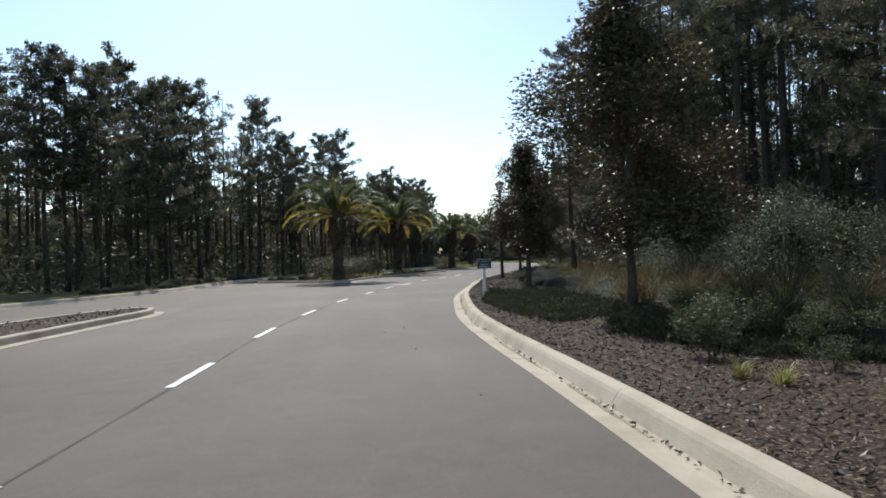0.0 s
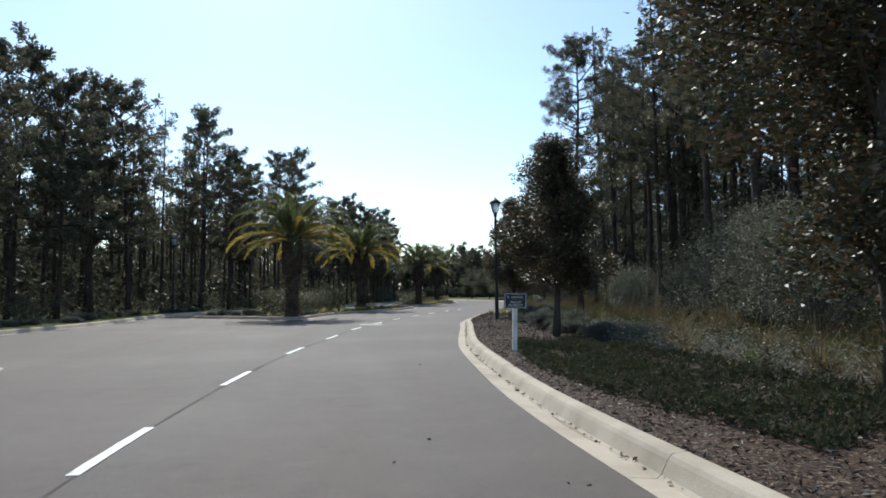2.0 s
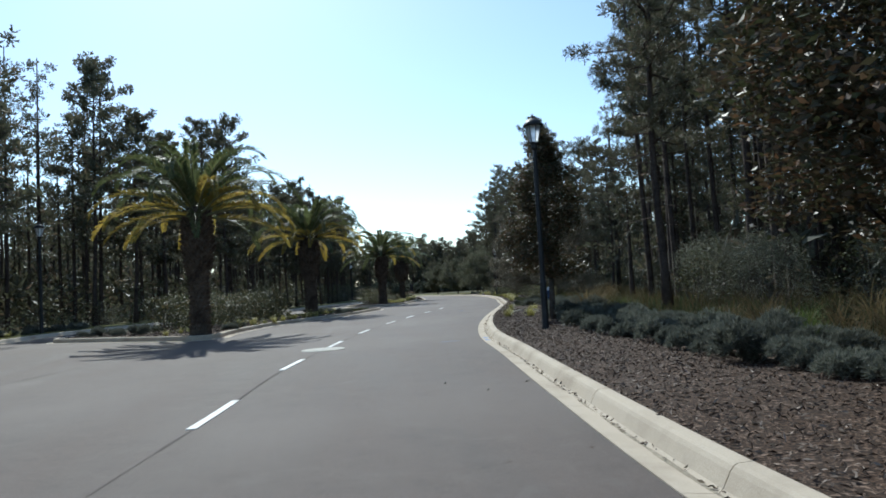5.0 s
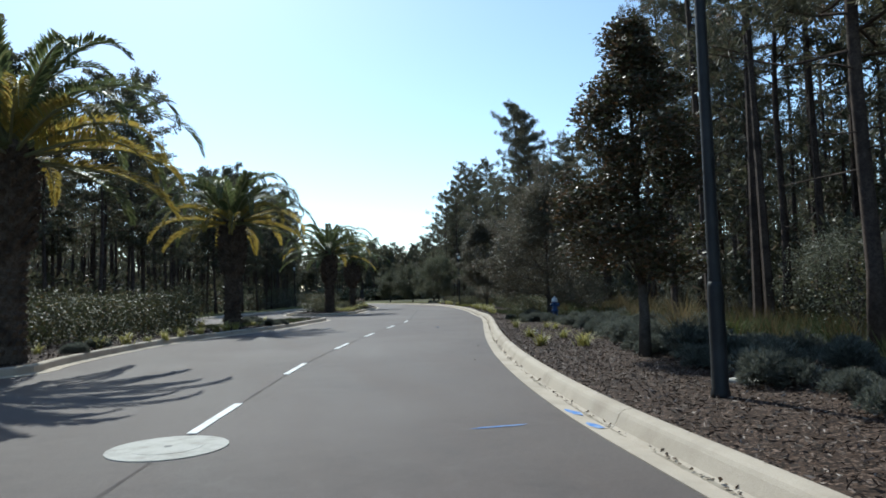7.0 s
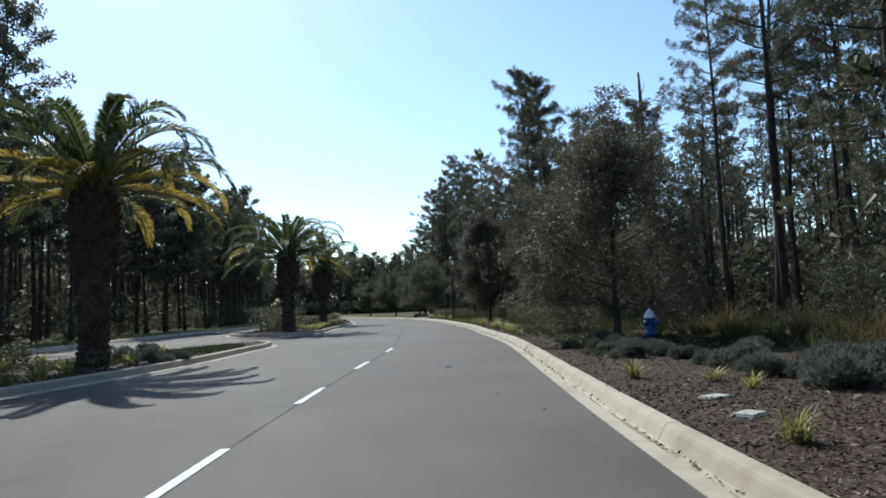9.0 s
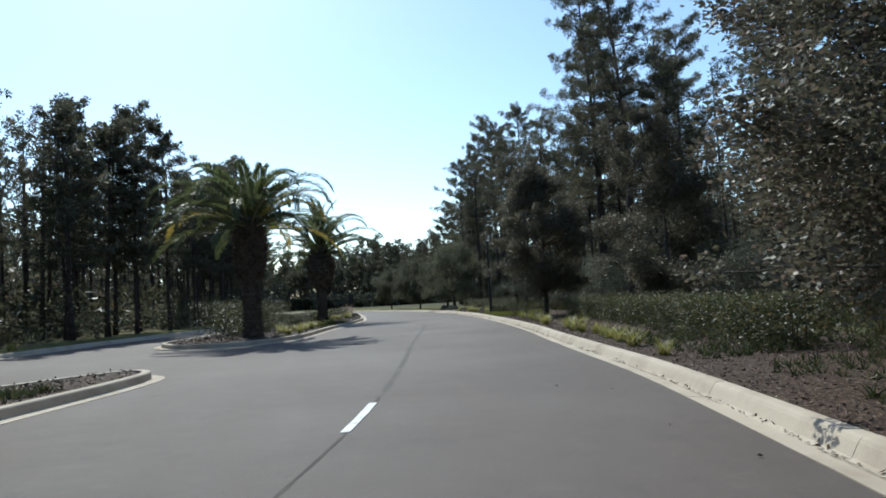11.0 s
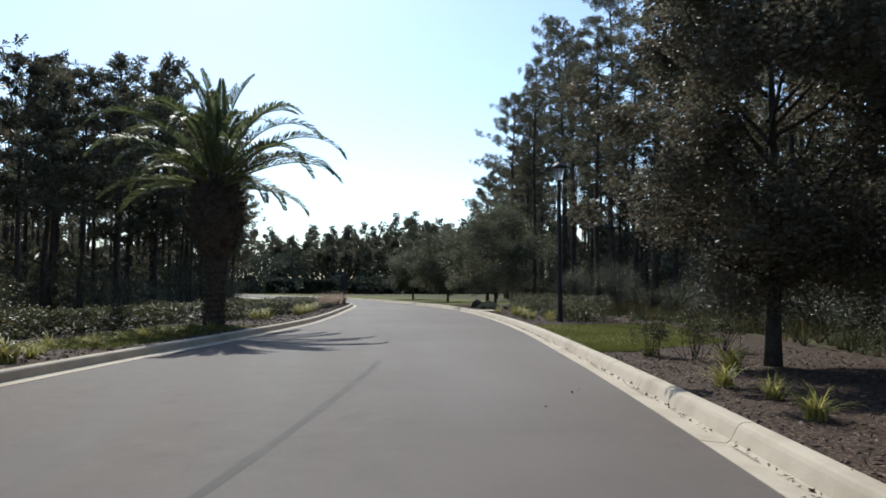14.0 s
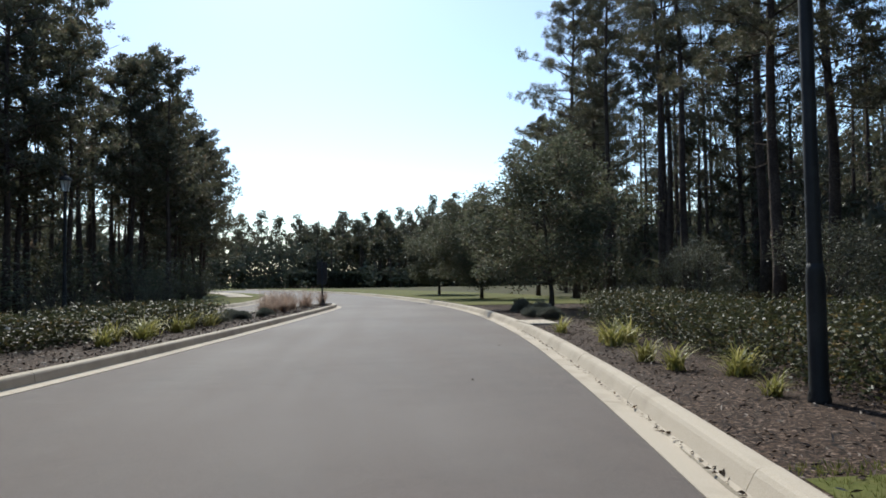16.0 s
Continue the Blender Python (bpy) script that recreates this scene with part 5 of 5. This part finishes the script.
straws = Copies([clump(711, 110, 1.05, 0.012, STRAW, "fountain_grass", "tall dry tan ornamental grass clump", 0.8, "fountain grasses", "grass"),
                 clump(712, 90, 0.85, 0.012, STRAW, "fountain_grass", "tall dry tan ornamental grass clump", 1.0, "fountain grasses", "grass"),
                 clump(713, 110, 0.95, 0.013, GRASS, "fountain_grass", "green arching ornamental grass clump", 0.9, "fountain grasses", "grass")])
for x, y in ((3.5, 10.9), (4.1, 11.6), (4.9, 11.2), (4.3, 13.0), (4.7, 13.9), (3.7, 20.3), (4.1, 21.6), (4.4, 19.4), (5.0, 16.8)):
    straws.put(x, y, rng.uniform(0.9, 1.2), 0.1, int(rng.integers(0, 2)))
for k in range(70):
    y = rng.uniform(10, 62)
    straws.put(float(right_x(y)) + np.interp(y, [10, 25, 40, 50, 62], [4.6, 5.0, 4.6, 5.6, 6.0]) + rng.normal(0, 0.8), y, rng.uniform(0.7, 1.2), 0.1)
plumes = Copies([clump(715, 120, 0.95, 0.014, PLUME, "plume_grass", "pinkish-tan plume grass clump in the median tail", 0.5, "plume grasses", "grass"),
                 clump(716, 120, 0.85, 0.014, PLUME, "plume_grass", "pinkish-tan plume grass clump in the median tail", 0.7, "plume grasses", "grass")])
for k in range(22):
    y = rng.uniform(119.5, 128.2)
    plumes.put(float(np.interp(y, [119, 128.2], [11.61, 13.19])) + rng.uniform(-0.55, 0.45), y, rng.uniform(0.75, 1.1), 0.12)


def hedge(name, line, width, height, mat, label, per=420, leaf=(0.075, 0.045), seed=800):
    """A clipped hedge along a line: stems inside, a shell of small leaves."""
    r = np.random.default_rng(seed)
    pts = spline(line, 0.4)
    nr = normals_of(pts)
    n = int(len(pts) * 0.4 * per)
    i = r.integers(0, len(pts), n)
    u = r.uniform(-1, 1, n)
    face = r.random(n)
    z = np.where(face < 0.55, height * r.uniform(0.1, 1.0, n), height * r.uniform(0.85, 1.03, n))
    s = np.where(face < 0.55, np.sign(u) * r.uniform(0.75, 1.05, n), u)
    bump = 0.12 * np.sin(i * 0.9 + seed) + 0.1 * np.sin(i * 2.3 + seed * 2) + 0.08 * np.sin(i * 0.37)
    p = pts[i] + nr[i] * (s * width / 2 * (1 + bump))[:, None] + r.normal(0, 0.08, (n, 2))
    c = np.stack([p[:, 0], p[:, 1], 0.1 + z * (1 + bump * 0.6)], 1)
    ob = thing(name, label, "hedge")
    part("foliage", quad_mesh("foliage", leaves(c, leaf[0], leaf[1], r), mat), ob)
    shapes = [limb((q[0] + r.normal(0, 0.1), q[1], 0.05), (q[0] + r.normal(0, width * 0.3), q[1] + r.normal(0, 0.3), height * 0.9), 0.018, 0.006, 3, 0.2, r) for q in pts for _ in range(2)]
    tagged(part("woody_base", mesh_from("woody_base", *join(*shapes), GREYBARK), ob), kind="stuff")
    # a dense inner core of shaded leaves
    m = int(len(pts) * 0.4 * 620)
    i = r.integers(0, len(pts), m)
    q = pts[i] + nr[i] * (r.uniform(-0.7, 0.7, m) * width / 2)[:, None]
    c = np.stack([q[:, 0], q[:, 1], 0.1 + r.uniform(0.05, 0.85, m) * height], 1)
    part("inner_leaves", quad_mesh("inner_leaves", leaves(c, leaf[0] * 1.6, leaf[1] * 1.6, r), mat), ob)


hedge("hedge", [(-6.9, 50.4), (-5.7, 54.2), (-4.4, 57.2), (-3.1, 59.6)], 1.7, 1.38, HEDGE, "clipped dark green hedge in the planted median", 1000, (0.065, 0.038), seed=801)
hedge("hedge", [(7.97, 102.8), (9.06, 106.5), (10.30, 111), (11.00, 115)], 1.5, 0.66, HEDGE, "broad loose green hedge in the median bed", 520, (0.065, 0.036), seed=802)
hedge("hedge", [(20.34, 100.2), (20.83, 104), (21.24, 108), (21.55, 112)], 1.5, 0.8, HEDGE, "leafy clipped hedge behind flax lilies", 1500, (0.05, 0.028), seed=803)
hedge("hedge", [(13.37, 66.0), (14.55, 69.6), (15.75, 73.5), (16.54, 77), (17.54, 81), (18.22, 84.5)], 1.5, 0.85, HEDGE, "clipped hedge with yellowing tips by the oaks", 1300, (0.052, 0.03), seed=804)
hedge("hedge", [(3.30, 86.0), (4.38, 89.5), (5.66, 93.0)], 1.7, 1.35, HEDGE, "broad leafy green hedge under the date palms", 1100, (0.058, 0.034), seed=805)
hedge("low_hedge", [(-7.9, 57.6), (-6.6, 60.0), (-5.0, 62.3), (-3.4, 64.2)], 1.0, 0.5, HEDGE, "low loose green hedge along the median edge", 520, (0.06, 0.034), seed=807)
hedge("low_hedge", [(4.6, 93.6), (5.5, 96.6), (6.3, 99.4), (7.3, 102.8)], 1.0, 0.62, HEDGE, "low loose dark green hedge along the median edge", 520, (0.06, 0.034), seed=806)
for x, y in ((17.17, 89.6), (17.45, 88.9), (18.82, 90.2)):
    shrub = shrub_proto(int(820 + y), 1.0, 0.55, GARDEN, (0.05, 0.025), 1500, "thin bare-stemmed young shrub in mulch", "young_shrub", "young shrubs", 0.011, 0.5)
    shrub.matrix_basis = pose(x, y, 0.12) @ Matrix.Scale(0.78, 4)

# creeping juniper mats near the first magnolia
cnt = 15000
yy = rng.uniform(8.5, 24.5, cnt)
lo = np.interp(yy, [8, 12, 16, 20, 24.5], [2.6, 1.7, 1.0, 0.7, 1.2])
hi = np.interp(yy, [8, 12, 16, 20, 24.5], [3.6, 3.7, 3.5, 3.3, 2.6])
xx = right_x(yy) + lo + (hi - lo) * rng.random(cnt)
keep = np.array([noise.noise((a * 0.9, b * 0.9, 3.0)) > -0.14 for a, b in zip(xx, yy)])
hh = np.array([0.14 + 0.2 * noise.noise((a * 1.5, b * 1.5, 8.0)) + 0.06 * noise.noise((a * 5, b * 5, 2.0)) for a, b in zip(xx, yy)])
cen = np.stack([xx, yy, 0.12 + hh * rng.uniform(0.2, 1.0, cnt)], 1)[keep]
thing("creeping_juniper", "dark green creeping juniper spread over mulch", "ground cover", kind="stuff",
      me=tri_mesh("creeping_juniper", needles(cen, unit(rng.normal(0, 0.7, (len(cen), 3)) + np.array([0, 0, 0.5])), 6, 0.085, 0.018, 0.7), MAT))

# low silvery ground cover behind the mats
cnt = 4200
yy = rng.uniform(12, 28, cnt)
xx = right_x(yy) + np.interp(yy, [12, 16, 20, 24, 28], [3.6, 3.3, 3.3, 3.3, 3.7]) + 1.9 * rng.random(cnt) ** 1.3
c = np.stack([xx, yy, 0.12 + rng.uniform(0.03, 0.3, cnt)], 1)
thing("silvery_ground_cover", "low silvery-green leafy ground cover", "ground cover", kind="stuff", me=quad_mesh("silvery_ground_cover", leaves(np.repeat(c, 3, 0) + rng.normal(0, 0.12, (cnt * 3, 3)), 0.055, 0.028), SILVER))


# dull creeping growth on the bed round the first oak
m = 2600
y = rng.uniform(56, 74, m)
x = right_x(y) + rng.uniform(1.2, 7.5, m)
cl = np.array([noise.noise((p * 0.7, q * 0.7, 5.0)) for p, q in zip(x, y)])
c = np.stack([x, y, np.full(m, 0.12)], 1)[cl > -0.12]
y2 = rng.uniform(61.5, 69, 700)
c = np.concatenate([c, np.stack([np.interp(y2, [61.5, 65, 69], [-4.68, -1.67, 0.72]) + rng.uniform(0.3, 2.2, 700) * np.interp(y2, [61.5, 69], [1.6, 0.7]), y2, np.full(700, 0.12)], 1)])
thing("creeping_weeds", "dull olive creeping weeds over bark mulch", "ground cover", kind="stuff",
      me=tri_mesh("creeping_weeds", needles(c, np.tile([0, 0, 0.6], (len(c), 1)), 9, 0.17, 0.03, 0.8), WEED))

# low growth between the beds and the trees
m = 5200
y = rng.uniform(4, 122, m)
far = np.array([edge_right(v) for v in y])
x = right_x(y) + 4.8 + (far + 4 - 4.8) * rng.random(m)
cl = np.array([noise.noise((p * 0.6, q * 0.6, 2.0)) for p, q in zip(x, y)])
c = np.stack([x, y, np.full(m, 0.1)], 1)[cl > -0.25]
way = np.tile([0, 0, 1.2], (len(c), 1))
half = len(c) * 2 // 3
thing("undergrowth", "low green weeds and ferns at the woods' edge", "undergrowth", kind="stuff", me=tri_mesh("undergrowth", needles(c[:half], way[:half], 9, 0.5, 0.035, 0.7), WEED))
thing("dry_undergrowth", "dry tan grass at the woods' edge", "undergrowth", kind="stuff", me=tri_mesh("dry_undergrowth", needles(c[half:], way[half:], 9, 0.6, 0.025, 0.45), STRAW))


# ---------------------------------------------------------------- lawns and litter
def lawn(name, ys2, x0, x1, label, z=0.158, blades=0, far=False):
    cols = [lambda y, f=f: x0(y) + (x1(y) - x0(y)) * f for f in np.linspace(0, 1, 9)]
    thing(name, label, "lawn", kind="structure", me=grid_strip(name, ys2, cols, LAWN, lambda x, y: z + roll_of(x, y) * 0.6))
    if blades:
        y = rng.uniform(ys2[0] - 0.25, ys2[-1] + 0.25, blades)
        f = rng.uniform(0.0, 1.05, blades)
        a, b = np.array([x0(v) for v in y]), np.array([x1(v) for v in y])
        x = a + (b - a) * f
        c = np.stack([x, y, np.full(blades, z - 0.01)], 1)
        thing(name + "_grass", "short mown green grass", "grass", kind="stuff",
              me=tri_mesh(name + "_grass", needles(c, np.tile([0, 0, 1.0], (blades, 1)), 3, 0.06, 0.008, 0.45), LAWNBLADE))


lawn("lawn_right", np.linspace(90.6, 98.6, 17), lambda y: right_x(y) + 0.48, lambda y: right_x(y) + np.interp(y, [90.6, 92, 98.6], [1.2, 3.6, 4.4]), "sunlit mown green lawn beside the kerb", 0.143, 15000)
lawn("lawn_far_right", np.linspace(124, 203, 40), lambda y: right_x(y) + 0.48, lambda y: right_x(y) + 9.0, "open mown lawn beyond the oaks", 0.16)
lawn("lawn_left", np.linspace(-20, 203, 112), lambda y: left_x(y) - np.interp(y, [100, 135, 160], [3.6, 4.2, 9.0]), lambda y: left_x(y) - 0.48, "mown grass strip along the far kerb", 0.16)
lawn("lawn_median", np.linspace(92.5, 99.5, 15), lambda y: np.interp(y, [92.5, 99.5], [5.94, 7.1]), lambda y: np.interp(y, [92.5, 95.5, 99.5], [7.94, 8.79, 9.8]), "small mown lawn under the palm in the median", 0.143, 8000)

path_line = spline([(6.39, 145.6), (5.32, 150), (3.48, 157), (-0.00, 167), (-5.23, 178)], 1.0)
thing("garden_path", "pale concrete path across the mown grass", "path", kind="structure", me=mesh_from("garden_path", *ribbon(path_line, 1.7, 0.205), CONCRETE))

# bark chips: flat splinters over the beds
n = 46000
y = 3 + 110 * rng.random(n) ** 0.9
d = 0.46 + 3.9 * rng.random(n) ** 1.2
y[:20000] = rng.uniform(3, 52, 20000)
d[:20000] = 0.46 + 2.4 * rng.random(20000)
x = right_x(y) + d
ok = ~((y > 90.8) & (y < 98.4) & (d < 4.2) & (d > 0.6))
x, y = x[ok], y[ok]
z = np.array([bed_z(a, b) for a, b in zip(x, y)]) + rng.uniform(0.0, 0.03, len(x))
thing("mulch_chips", "loose brown bark chips over the roadside bed", "mulch", kind="stuff", me=quad_mesh("mulch_chips", leaves(np.stack([x, y, z], 1), 0.062, 0.015, rng, 0.2), CHIP))
for which, cnt in (("first", 3500), ("second", 6000), ("third", 7000)):
    ring = beds[which]
    lo, hi = ring.min(0), ring.max(0)
    p = rng.uniform(lo, hi, (cnt * 4, 2))
    inside = np.zeros(len(p), bool)
    for i in range(len(ring)):
        a, b = ring[i], ring[i - 1]
        cross = ((a[1] > p[:, 1]) != (b[1] > p[:, 1])) & (p[:, 0] < (b[0] - a[0]) * (p[:, 1] - a[1]) / (b[1] - a[1] + 1e-9) + a[0])
        inside ^= cross
    p = p[inside][:cnt]
    c = np.stack([p[:, 0], p[:, 1], 0.14 + rng.uniform(0, 0.03, len(p))], 1)
    thing("mulch_chips", "loose brown bark chips in the median bed", "mulch", kind="stuff", me=quad_mesh("mulch_chips", leaves(c, 0.08, 0.03, rng, 0.3), CHIP))

# dead leaves along the gutter
n = 1700
y = rng.uniform(2, 112, n)
i = np.searchsorted(right_line[:, 1], y)
d = 0.222 + rng.normal(0, 0.012, n)
stray = rng.random(n) < 0.06
d = np.where(stray, rng.uniform(-1.5, 0.5, n), d)
x = right_x(y) + d * 1.03
c = np.stack([x, y, np.where(d < 0.2, 0.012, 0.006)], 1)
q = leaves(c, 0.055, 0.03, rng, 0.5)
q[:, :, 2] = np.clip(q[:, :, 2], 0.006, 0.05)
thing("fallen_leaves", "small dead brown leaves caught along the gutter", "leaf litter", kind="stuff", me=quad_mesh("fallen_leaves", q, DEADLEAF))

# thin dark silt in the gutter
vs, fs = [], []
for k in range(46):
    y0 = rng.uniform(6, 104)
    ln = rng.uniform(0.5, 2.2)
    yy = np.linspace(y0, y0 + ln, 9)
    w = 0.006 + 0.03 * np.sin(np.linspace(0, math.pi, 9)) * rng.uniform(0.3, 1.0) * rng.uniform(0.6, 1.2, 9)
    for q in range(9):
        x = float(right_x(yy[q])) + 0.215
        vs += [(x - w[q], yy[q], -0.0115 + 0.067 * w[q]), (x + w[q] * 0.4, yy[q], -0.0105 + 0.25 * w[q])]
        if q:
            o = len(vs)
            fs.append((o - 4, o - 3, o - 1, o - 2))
thing("gutter_silt", "thin dark silt and grit lying in the gutter", "dirt", kind="stuff", me=mesh_from("gutter_silt", vs, fs, SILT))
